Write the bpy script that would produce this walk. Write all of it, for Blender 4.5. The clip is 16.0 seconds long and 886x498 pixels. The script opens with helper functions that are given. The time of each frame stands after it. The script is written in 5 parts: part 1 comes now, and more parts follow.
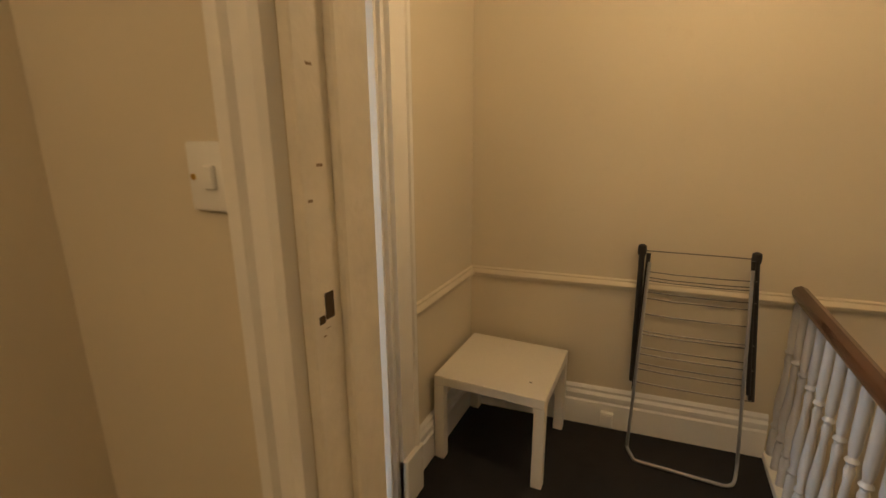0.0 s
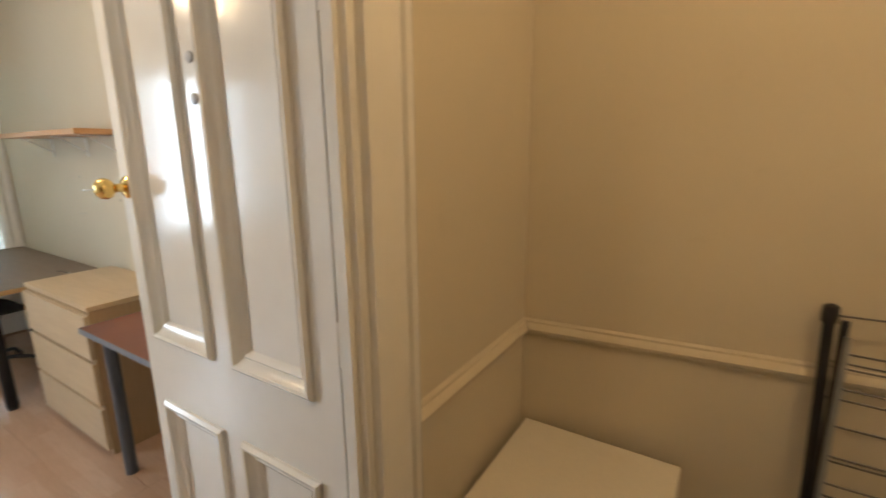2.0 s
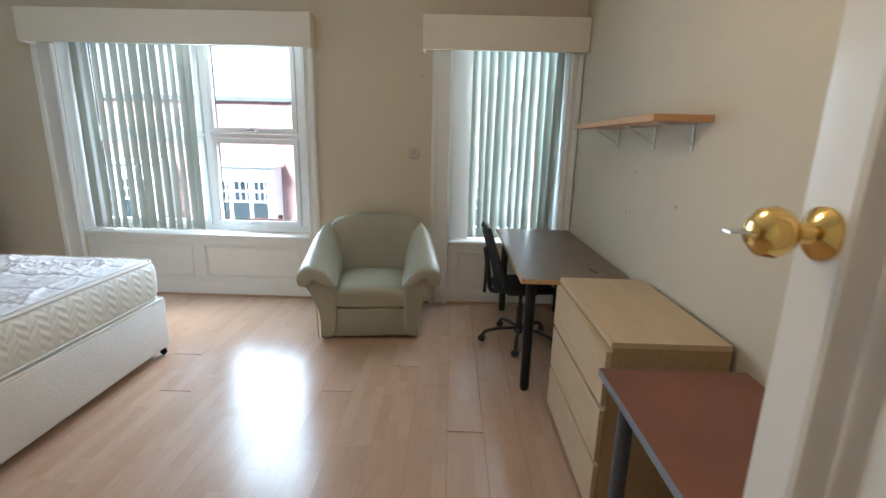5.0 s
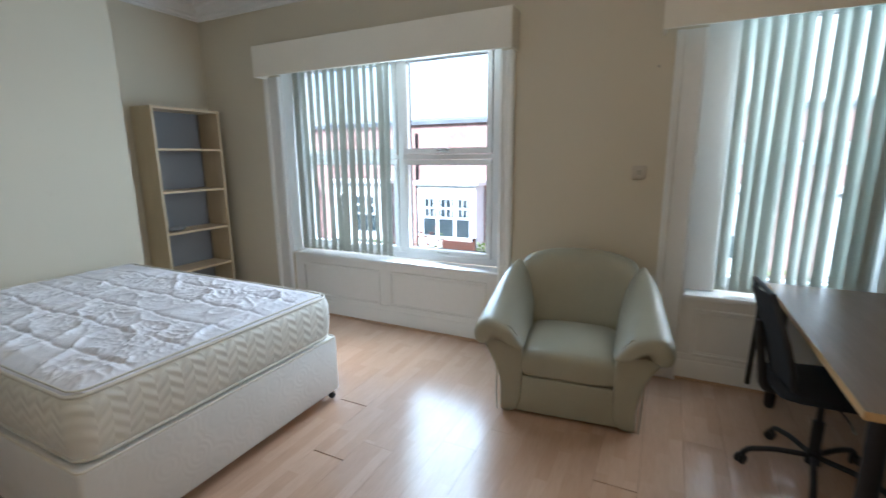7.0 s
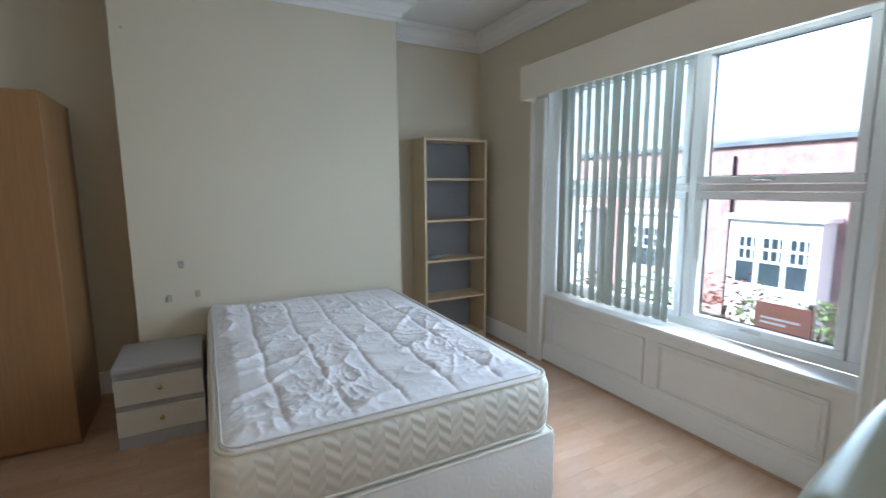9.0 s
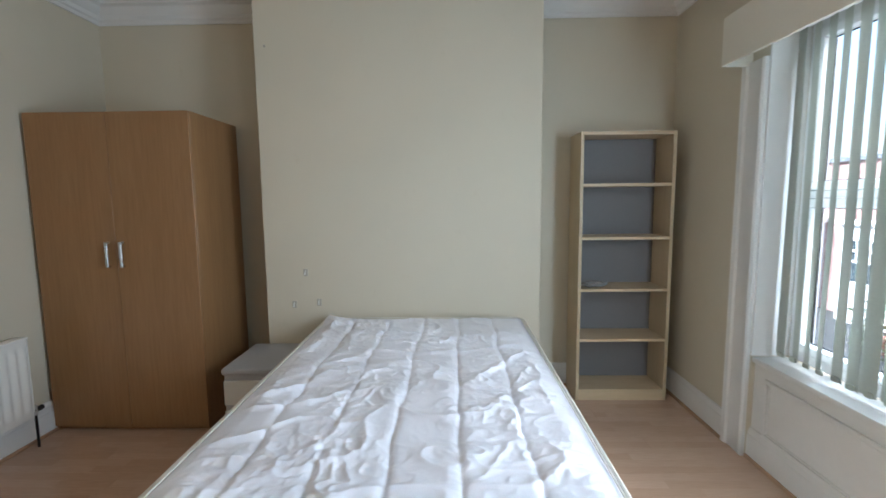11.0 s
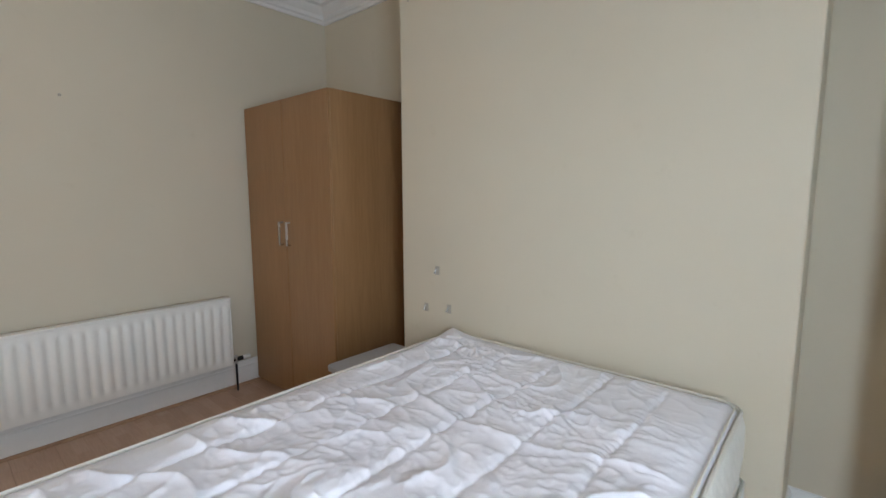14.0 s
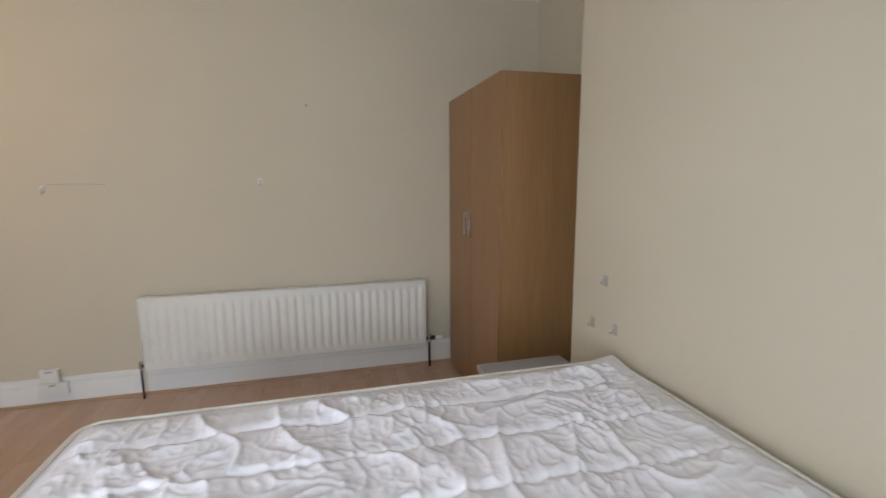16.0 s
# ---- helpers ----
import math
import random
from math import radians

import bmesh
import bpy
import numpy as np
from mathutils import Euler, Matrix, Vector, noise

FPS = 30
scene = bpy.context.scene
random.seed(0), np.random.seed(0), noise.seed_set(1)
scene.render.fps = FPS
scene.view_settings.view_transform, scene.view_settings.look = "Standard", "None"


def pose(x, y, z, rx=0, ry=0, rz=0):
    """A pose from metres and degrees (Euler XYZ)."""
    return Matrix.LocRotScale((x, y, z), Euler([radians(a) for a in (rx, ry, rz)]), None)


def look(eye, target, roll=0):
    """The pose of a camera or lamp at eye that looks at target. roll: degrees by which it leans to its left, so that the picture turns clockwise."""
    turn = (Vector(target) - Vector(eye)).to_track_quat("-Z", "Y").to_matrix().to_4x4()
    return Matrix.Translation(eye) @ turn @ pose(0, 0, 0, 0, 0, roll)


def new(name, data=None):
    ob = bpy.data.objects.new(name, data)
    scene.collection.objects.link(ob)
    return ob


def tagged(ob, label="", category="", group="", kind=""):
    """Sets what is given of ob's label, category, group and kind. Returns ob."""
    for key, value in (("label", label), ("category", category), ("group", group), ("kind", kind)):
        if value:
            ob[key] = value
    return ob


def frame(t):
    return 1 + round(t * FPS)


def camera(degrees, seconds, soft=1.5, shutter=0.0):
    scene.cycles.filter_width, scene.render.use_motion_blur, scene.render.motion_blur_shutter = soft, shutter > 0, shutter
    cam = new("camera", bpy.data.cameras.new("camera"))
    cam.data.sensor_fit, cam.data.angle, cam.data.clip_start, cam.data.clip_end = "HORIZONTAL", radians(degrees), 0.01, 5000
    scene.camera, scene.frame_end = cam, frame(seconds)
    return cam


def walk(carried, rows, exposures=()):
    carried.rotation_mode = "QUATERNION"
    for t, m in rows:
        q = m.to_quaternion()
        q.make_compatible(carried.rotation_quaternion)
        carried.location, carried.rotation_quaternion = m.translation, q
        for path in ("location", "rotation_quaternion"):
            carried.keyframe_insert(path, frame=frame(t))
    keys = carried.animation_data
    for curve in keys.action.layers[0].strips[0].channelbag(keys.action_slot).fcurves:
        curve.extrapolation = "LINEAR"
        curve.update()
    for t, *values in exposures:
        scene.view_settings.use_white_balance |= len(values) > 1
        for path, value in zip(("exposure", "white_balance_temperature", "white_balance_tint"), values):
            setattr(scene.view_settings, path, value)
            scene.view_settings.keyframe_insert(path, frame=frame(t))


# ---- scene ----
cam = camera(88.9, 16.0, 1.5, 0.4)
PATH = [
    (0, (0.452, 0.661, 1.586), (-0.384, 2.411, 1.097), -0.4),
    (0.5, (0.376, 0.839, 1.524), (-0.412, 2.625, 1.09), -0.1),
    (1, (0.315, 1.085, 1.525), (-0.487, 2.865, 1.091), -0.5),
    (1.5, (0.235, 1.287, 1.491), (-0.576, 3.064, 1.064), -0.5),
    (2, (0.143, 1.439, 1.49), (-0.907, 3.086, 1.061), -0.6),
    (2.5, (-0.009, 1.521, 1.457), (-1.456, 2.839, 1.046), -0.2),
    (3, (-0.172, 1.567, 1.436), (-1.922, 2.449, 1.036), 0.7),
    (3.5, (-0.34, 1.629, 1.454), (-2.234, 2.116, 1.035), 0.8),
    (4, (-0.492, 1.633, 1.457), (-2.436, 1.855, 1.043), 1.3),
    (6.3, (-1.339, 1.592, 1.523), (-3.242, 1.171, 1.072), -0.4),
    (6.5, (-1.441, 1.547, 1.482), (-3.32, 1.009, 1.059), -0.6),
    (7, (-1.612, 1.455, 1.491), (-3.369, 0.586, 1.092), -0.5),
    (7.5, (-1.786, 1.339, 1.47), (-3.378, 0.187, 1.1), -0.4),
    (8, (-1.977, 1.252, 1.507), (-3.336, -0.171, 1.147), -0.7),
    (8.5, (-2.156, 1.209, 1.5), (-3.317, -0.384, 1.165), -0.5),
    (9, (-2.341, 1.152, 1.513), (-3.262, -0.602, 1.239), -0.4),
    (11.3, (-3.276, 0.617, 1.477), (-3.108, -1.364, 1.258), -0.6),
    (11.5, (-3.328, 0.562, 1.468), (-3.071, -1.409, 1.246), -0.6),
    (12, (-3.452, 0.361, 1.473), (-2.919, -1.554, 1.257), -0.7),
    (12.5, (-3.576, 0.186, 1.482), (-2.831, -1.657, 1.259), -0.6),
    (13, (-3.724, -0.022, 1.458), (-2.772, -1.768, 1.244), -0.4),
    (13.5, (-3.811, -0.237, 1.439), (-2.675, -1.869, 1.22), -0.3),
    (14, (-3.86, -0.489, 1.427), (-2.556, -1.986, 1.185), -0.2),
    (14.5, (-3.913, -0.765, 1.429), (-2.431, -2.081, 1.163), -0.4),
    (15, (-3.986, -0.875, 1.471), (-2.35, -1.989, 1.184), -0.3),
    (15.5, (-3.981, -1.0, 1.48), (-2.177, -1.812, 1.186), -0.4),
    (16, (-3.953, -1.129, 1.463), (-2.042, -1.635, 1.159), -0.4),
]
EXPOSURES = [(0.0, 2.8, 5950, 5), (1.5, 2.8, 5900, 5), (3.0, 2.65, 5700, 5), (4.0, 2.4, 5550, 4), (6.5, 1.95, 5250, 3), (9.0, 1.75, 5200, 3), (11.5, 2.1, 5500, 5), (13.0, 2.15, 5600, 7), (14.5, 2.05, 5850, 9), (16.0, 2.1, 6000, 10)]
walk(cam, [(t, look(eye, target, roll)) for t, eye, target, roll in PATH], EXPOSURES)

# ---- world, sun, large lights ----
world = bpy.data.worlds.new("overcast_sky")
scene.world = world
world.use_nodes = True
wn = world.node_tree.nodes
sky = wn.new("ShaderNodeTexSky")
sky.sky_type = "NISHITA"
sky.sun_disc = False
sky.sun_elevation, sky.sun_rotation = radians(48), radians(300)
sky.air_density, sky.dust_density = 1.0, 4.0
world.node_tree.links.new(sky.outputs[0], wn["Background"].inputs[0])
wn["Background"].inputs[1].default_value = 0.15

sun = new("sun", bpy.data.lights.new("sun", "SUN"))
sun.data.energy, sun.data.angle, sun.data.color = 4.5, radians(20), (1.0, 0.97, 0.92)
sun.matrix_world = look((6, -4, 12), (-8, 2, 0))


def window_lamp(x, y, z, width, height, watts, aim=0.0):
    """The sky's light in the opening of a window."""
    ob = new("window_daylight", bpy.data.lights.new("window_daylight", "AREA"))
    ob.data.shape, ob.data.size, ob.data.size_y = "RECTANGLE", width, height
    ob.data.energy, ob.data.color = watts, (0.83, 0.935, 1.0)
    ob.matrix_world = look((x, y, z), (x + 1, y + aim, z - 0.08))
    return ob


window_lamp(-4.93, -0.21, 1.48, 0.82, 1.6, 10.5, -0.22)
window_lamp(-5.035, -1.22, 1.48, 1.0, 1.6, 3.5)
window_lamp(-5.035, 2.16, 1.48, 0.72, 1.6, 7.5)
# the landing's ceiling bulb
bulb = new("landing_bulb_light", bpy.data.lights.new("landing_bulb_light", "POINT"))
bulb.data.energy, bulb.data.color, bulb.data.shadow_soft_size = 1.1, (1.0, 0.70, 0.40), 0.06
bulb.location = (0.75, 2.0, 2.42)
# the bedroom's ceiling bulb
bulb = new("bedroom_bulb_light", bpy.data.lights.new("bedroom_bulb_light", "POINT"))
bulb.data.energy, bulb.data.color, bulb.data.shadow_soft_size = 1.6, (1.0, 0.74, 0.47), 0.06
bulb.location = (-2.0, 1.36, 2.17)
# an added bulb out of view, brightening the wall by the first doorway
bulb = new("hall_fill_light", bpy.data.lights.new("hall_fill_light", "POINT"))
bulb.data.energy, bulb.data.color, bulb.data.shadow_soft_size = 0.9, (1.0, 0.72, 0.44), 0.06
bulb.location = (0.3, -0.55, 2.42)


# ---- materials ----
def nodes_of(name):
    m = bpy.data.materials.new(name)
    m.use_nodes = True
    t = m.node_tree
    return m, t.nodes, t.links, t.nodes["Principled BSDF"]


def coords(n, l, scale=(1, 1, 1)):
    g = n.new("ShaderNodeNewGeometry")
    mp = n.new("ShaderNodeMapping")
    mp.inputs["Scale"].default_value = scale
    l.new(g.outputs["Position"], mp.inputs[0])
    return mp.outputs[0]


def noise_tex(n, l, vec, scale, detail=4, rough=0.55):
    t = n.new("ShaderNodeTexNoise")
    t.inputs["Scale"].default_value = scale
    t.inputs["Detail"].default_value = detail
    t.inputs["Roughness"].default_value = rough
    l.new(vec, t.inputs["Vector"])
    return t.outputs["Fac"]


def ramp(n, l, fac, stops):
    r = n.new("ShaderNodeValToRGB")
    while len(r.color_ramp.elements) < len(stops):
        r.color_ramp.elements.new(0.5)
    for e, (p, c) in zip(r.color_ramp.elements, stops):
        e.position, e.color = p, (*c, 1)
    l.new(fac, r.inputs[0])
    return r.outputs[0]


def mixc(n, l, fac, a, b, mode="MIX"):
    m = n.new("ShaderNodeMix")
    m.data_type, m.blend_type = "RGBA", mode
    if isinstance(fac, float):
        m.inputs[0].default_value = fac
    else:
        l.new(fac, m.inputs[0])
    for s, v in ((m.inputs[6], a), (m.inputs[7], b)):
        if isinstance(v, tuple):
            s.default_value = (*v, 1)
        else:
            l.new(v, s)
    return m.outputs[2]


def bump(n, l, b, height, strength, dist=0.01):
    k = n.new("ShaderNodeBump")
    k.inputs["Strength"].default_value, k.inputs["Distance"].default_value = strength, dist
    l.new(height, k.inputs["Height"])
    l.new(k.outputs[0], b.inputs["Normal"])


def surface(name, c, rough=0.5, metal=0.0, vary=0.08, big=1.5, fine=60.0, relief=0.1, dist=0.004, coat=0.0, rvary=0.1):
    """A plain surface with large stains, fine grain, uneven gloss and slight relief."""
    m, n, l, b = nodes_of(name)
    v = coords(n, l)
    a, f = noise_tex(n, l, v, big), noise_tex(n, l, v, fine)
    dark = tuple(x * (1 - 2 * vary) for x in c)
    light = tuple(min(1, x * (1 + vary)) for x in c)
    base = ramp(n, l, a, [(0.3, dark), (0.7, light)])
    base = mixc(n, l, 0.25, base, ramp(n, l, f, [(0.3, dark), (0.7, light)]))
    l.new(base, b.inputs["Base Color"])
    mr = n.new("ShaderNodeMapRange")
    mr.inputs["To Min"].default_value, mr.inputs["To Max"].default_value = max(0.02, rough - rvary), min(1, rough + rvary)
    l.new(a, mr.inputs["Value"])
    l.new(mr.outputs[0], b.inputs["Roughness"])
    b.inputs["Metallic"].default_value = metal
    b.inputs["Coat Weight"].default_value = coat
    if relief:
        bump(n, l, b, f, relief, dist)
    return m


def wood(name, c1, c2, stretch, rough=0.4, coat=0.0, fine=9.0, per_object=0.0):
    """Grain drawn out along one axis: stretch holds the scale of x, y and z."""
    m, n, l, b = nodes_of(name)
    v = coords(n, l, stretch)
    if per_object:
        info = n.new("ShaderNodeObjectInfo")
        add = n.new("ShaderNodeVectorMath")
        mul = n.new("ShaderNodeMath")
        mul.operation, mul.inputs[1].default_value = "MULTIPLY", 37.0
        l.new(info.outputs["Random"], mul.inputs[0])
        l.new(v, add.inputs[0])
        l.new(mul.outputs[0], add.inputs[1])
        v = add.outputs[0]
    grain = noise_tex(n, l, v, fine, 6, 0.6)
    wide = noise_tex(n, l, v, fine * 0.2, 3)
    base = mixc(n, l, 0.45, ramp(n, l, grain, [(0.3, c1), (0.7, c2)]), ramp(n, l, wide, [(0.3, c1), (0.75, c2)]))
    if per_object:
        tone = ramp(n, l, info.outputs["Random"], [(0.0, (0.90, 0.90, 0.90)), (1.0, (1.0, 1.0, 1.0))])
        base = mixc(n, l, 1.0, base, tone, "MULTIPLY")
    l.new(base, b.inputs["Base Color"])
    b.inputs["Roughness"].default_value = rough
    b.inputs["Coat Weight"].default_value = coat
    bump(n, l, b, grain, 0.06, 0.002)
    return m


def wallpaint(name, c, rough=0.75):
    m, n, l, b = nodes_of(name)
    v = coords(n, l)
    a, f, o = noise_tex(n, l, v, 0.9, 3), noise_tex(n, l, v, 140, 3), noise_tex(n, l, v, 9, 6, 0.7)
    base = ramp(n, l, a, [(0.3, tuple(x * 0.95 for x in c)), (0.7, c)])
    scuff = ramp(n, l, o, [(0.62, (1, 1, 1)), (0.80, (0.90, 0.88, 0.85))])
    l.new(mixc(n, l, 0.6, base, scuff, "MULTIPLY"), b.inputs["Base Color"])
    b.inputs["Roughness"].default_value = rough
    mx = n.new("ShaderNodeMath")
    mx.operation = "MULTIPLY_ADD"
    mx.inputs[1].default_value = 0.35
    l.new(o, mx.inputs[0])
    l.new(f, mx.inputs[2])
    bump(n, l, b, mx.outputs[0], 0.10, 0.004)
    return m


def laminate(name):
    """Three-strip beech laminate: short blocks along x, with a tone of their own on each board."""
    m, n, l, b = nodes_of(name)
    v = coords(n, l)
    info = n.new("ShaderNodeObjectInfo")
    add = n.new("ShaderNodeVectorMath")
    l.new(v, add.inputs[0])
    comb = n.new("ShaderNodeCombineXYZ")
    mul = n.new("ShaderNodeMath")
    mul.operation, mul.inputs[1].default_value = "MULTIPLY", 3.0
    l.new(info.outputs["Random"], mul.inputs[0])
    l.new(mul.outputs[0], comb.inputs[0])
    comb.inputs[1].default_value = 0.09
    l.new(comb.outputs[0], add.inputs[1])
    br = n.new("ShaderNodeTexBrick")
    br.offset, br.squash = 0.37, 1.0
    br.inputs["Color1"].default_value = (0.0, 0.0, 0.0, 1)
    br.inputs["Color2"].default_value = (1, 1, 1, 1)
    br.inputs["Mortar"].default_value = (0.3, 0.3, 0.3, 1)
    br.inputs["Scale"].default_value = 1.0
    br.inputs["Mortar Size"].default_value = 0.0008
    br.inputs["Brick Width"].default_value = 0.42
    br.inputs["Row Height"].default_value = 0.064
    l.new(add.outputs[0], br.inputs["Vector"])
    mp = n.new("ShaderNodeMapping")
    mp.inputs["Scale"].default_value = (1.5, 22, 1)
    l.new(add.outputs[0], mp.inputs[0])
    g = noise_tex(n, l, mp.outputs[0], 6, 6, 0.6)
    blocks = ramp(n, l, br.outputs["Color"], [(0.0, (0.515, 0.335, 0.228)), (1.0, (0.575, 0.392, 0.278))])
    grain = ramp(n, l, g, [(0.25, (0.80, 0.78, 0.75)), (0.7, (1, 1, 1))])
    l.new(mixc(n, l, 0.8, blocks, grain, "MULTIPLY"), b.inputs["Base Color"])
    b.inputs["Specular IOR Level"].default_value = 0.75
    wear = noise_tex(n, l, v, 2.5, 5)
    mr = n.new("ShaderNodeMapRange")
    mr.inputs["To Min"].default_value, mr.inputs["To Max"].default_value = 0.18, 0.262
    l.new(wear, mr.inputs["Value"])
    l.new(mr.outputs[0], b.inputs["Roughness"])
    bump(n, l, b, g, 0.04, 0.002)
    return m


def quilted(name, c, kind):
    """Off-white ticking with stitched relief: chevrons or scrolls."""
    m, n, l, b = nodes_of(name)
    v = coords(n, l)
    w = n.new("ShaderNodeTexWave")
    w.wave_type = "BANDS"
    w.bands_direction = "Z"
    if kind == "chevron":
        sx = n.new("ShaderNodeSeparateXYZ")
        l.new(v, sx.inputs[0])
        ad = n.new("ShaderNodeMath")
        ad.operation = "ADD"
        l.new(sx.outputs[0], ad.inputs[0])
        l.new(sx.outputs[1], ad.inputs[1])
        pp = n.new("ShaderNodeMath")
        pp.operation, pp.inputs[1].default_value = "PINGPONG", 0.055
        l.new(ad.outputs[0], pp.inputs[0])
        zz = n.new("ShaderNodeMath")
        zz.operation = "MULTIPLY_ADD"
        zz.inputs[1].default_value = 0.8
        l.new(pp.outputs[0], zz.inputs[0])
        l.new(sx.outputs[2], zz.inputs[2])
        cb = n.new("ShaderNodeCombineXYZ")
        l.new(zz.outputs[0], cb.inputs[2])
        l.new(cb.outputs[0], w.inputs["Vector"])
        w.inputs["Scale"].default_value = 6.0
        height = w.outputs["Fac"]
        strength, dist = 0.35, 0.008
    else:
        vo = n.new("ShaderNodeTexVoronoi")
        vo.feature = "F1"
        vo.inputs["Scale"].default_value = 9.0
        l.new(v, vo.inputs["Vector"])
        sn = n.new("ShaderNodeMath")
        sn.operation = "SINE"
        mu = n.new("ShaderNodeMath")
        mu.operation, mu.inputs[1].default_value = "MULTIPLY", 28.0
        l.new(vo.outputs["Distance"], mu.inputs[0])
        l.new(mu.outputs[0], sn.inputs[0])
        height = sn.outputs[0]
        strength, dist = 0.10, 0.002
    a = noise_tex(n, l, v, 3.0, 4)
    l.new(ramp(n, l, a, [(0.3, tuple(x * 0.9 for x in c)), (0.7, c)]), b.inputs["Base Color"])
    b.inputs["Roughness"].default_value = 0.5
    b.inputs["Sheen Weight"].default_value = 0.2
    bump(n, l, b, height, strength, dist)
    return m


WALL = wallpaint("magnolia_paint", (0.65, 0.582, 0.455))
CEIL = wallpaint("white_ceiling_paint", (0.80, 0.78, 0.75), 0.85)
GLOSS = surface("white_gloss_paint", (0.80, 0.775, 0.73), 0.16, vary=0.03, relief=0.2, fine=12, dist=0.004, coat=0.0, rvary=0.03)
GLOSS.node_tree.nodes["Principled BSDF"].inputs["Specular IOR Level"].default_value = 0.28
TRIM = surface("white_satin_paint", (0.80, 0.785, 0.76), 0.40, vary=0.03, relief=0.06, fine=30)
UPVC = surface("white_window_plastic", (0.84, 0.85, 0.86), 0.3, vary=0.02, relief=0)
LAMINATE = laminate("beech_laminate")
UNDER = surface("dark_floor_gap", (0.03, 0.022, 0.017), 0.9)
CARPET = surface("charcoal_carpet", (0.018, 0.017, 0.019), 0.95, vary=0.3, big=6, fine=400, relief=0.6, dist=0.006)
BEAD = wood("beech_floor_bead", (0.36, 0.22, 0.13), (0.45, 0.29, 0.18), (1, 1, 6), 0.4)
BEECH = wood("beech_veneer", (0.25, 0.130, 0.052), (0.335, 0.185, 0.080), (7, 7, 0.5), 0.36)
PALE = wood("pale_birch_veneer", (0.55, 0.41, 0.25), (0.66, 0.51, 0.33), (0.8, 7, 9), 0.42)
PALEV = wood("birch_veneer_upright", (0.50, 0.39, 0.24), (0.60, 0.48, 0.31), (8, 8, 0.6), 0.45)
# Birch darkened to put shade into the chest's sides and drawer lips.
PALED = wood("birch_veneer_shaded", (0.40, 0.27, 0.14), (0.48, 0.335, 0.19), (8, 8, 0.6), 0.45)
OAKTOP = wood("grey_oak_desktop", (0.165, 0.112, 0.075), (0.235, 0.168, 0.118), (0.7, 9, 9), 0.42)
OAKEDGE = wood("oak_edging", (0.47, 0.29, 0.12), (0.56, 0.37, 0.18), (1, 6, 6), 0.4)
SHELFW = wood("warm_beech_shelf", (0.50, 0.27, 0.12), (0.60, 0.35, 0.17), (0.8, 9, 9), 0.4)
BROWN = surface("red_brown_desktop", (0.24, 0.095, 0.06), 0.48, vary=0.12, big=4, fine=90)
GREYEDGE = surface("blue_grey_edging", (0.20, 0.22, 0.26), 0.4)
GREYLEG = surface("blue_grey_metal", (0.10, 0.115, 0.145), 0.35, metal=0.3)
BLACK = surface("black_plastic", (0.014, 0.014, 0.016), 0.45, vary=0.15)
BLACKM = surface("black_metal", (0.018, 0.018, 0.02), 0.35, metal=0.5)
MESHF = surface("black_mesh_fabric", (0.012, 0.012, 0.014), 0.9, vary=0.25, fine=500, relief=0.5)
LEATHER = surface("pale_green_leather", (0.36, 0.345, 0.265), 0.33, vary=0.06, big=3, fine=120, relief=0.18, dist=0.003, coat=0.1)
BRASS = surface("polished_brass", (0.80, 0.55, 0.18), 0.13, metal=1.0, vary=0.04, relief=0)
CHROME = surface("brushed_steel", (0.62, 0.62, 0.62), 0.28, metal=1.0, vary=0.04, relief=0)
GREYTUBE = surface("grey_painted_tube", (0.40, 0.41, 0.43), 0.3, metal=0.6)
WIRE = surface("grey_coated_wire", (0.14, 0.13, 0.12), 0.35, metal=0.4)
SATIN = surface("white_satin_ticking", (0.88, 0.87, 0.93), 0.36, vary=0.05, big=5, fine=220, relief=0.12, dist=0.002)
TICK = quilted("cream_chevron_ticking", (0.79, 0.77, 0.70), "chevron")
DAMASK = quilted("white_damask", (0.80, 0.785, 0.76), "scroll")
PIPING = surface("cream_piping", (0.78, 0.74, 0.66), 0.5)
RADI = surface("white_radiator_enamel", (0.82, 0.80, 0.75), 0.3, vary=0.03, relief=0.03)
TABLEW = surface("white_foil_table", (0.78, 0.74, 0.66), 0.35, vary=0.04, relief=0.02)
GREYBOX = surface("grey_laminate", (0.45, 0.45, 0.47), 0.4, vary=0.04)
CREAMF = surface("cream_drawer_front", (0.72, 0.70, 0.65), 0.4, vary=0.04)
PLASTIC = surface("white_moulded_plastic", (0.80, 0.79, 0.76), 0.35, vary=0.03, relief=0)
DARKWOOD = wood("dark_mahogany", (0.055, 0.018, 0.008), (0.10, 0.035, 0.015), (9, 0.8, 9), 0.25, coat=0.4)
BALUS = surface("grey_white_baluster_paint", (0.55, 0.55, 0.58), 0.4, vary=0.05)
# Grey that puts the shade inside the bookcase into its back panel.
BACKP = surface("shaded_back_panel", (0.22, 0.21, 0.215), 0.6, vary=0.04)
CHIPD = surface("bare_timber_chip", (0.30, 0.21, 0.12), 0.8, vary=0.2)
AGED = surface("aged_beige_plastic", (0.55, 0.49, 0.41), 0.4, vary=0.03)
PAD = surface("yellowed_clear_pad", (0.44, 0.40, 0.33), 0.4)
HOLE = surface("dark_timber_and_shade", (0.05, 0.028, 0.012), 0.9, vary=0.3)
CHIP = surface("chipped_cream_paint", (0.74, 0.68, 0.57), 0.5, vary=0.06, big=14, fine=60, relief=0.4, dist=0.006)
BRICK = surface("red_brick", (0.44, 0.27, 0.24), 0.9, vary=0.2, big=2, fine=8)
SLATE = surface("grey_slate", (0.16, 0.17, 0.19), 0.7, vary=0.15)
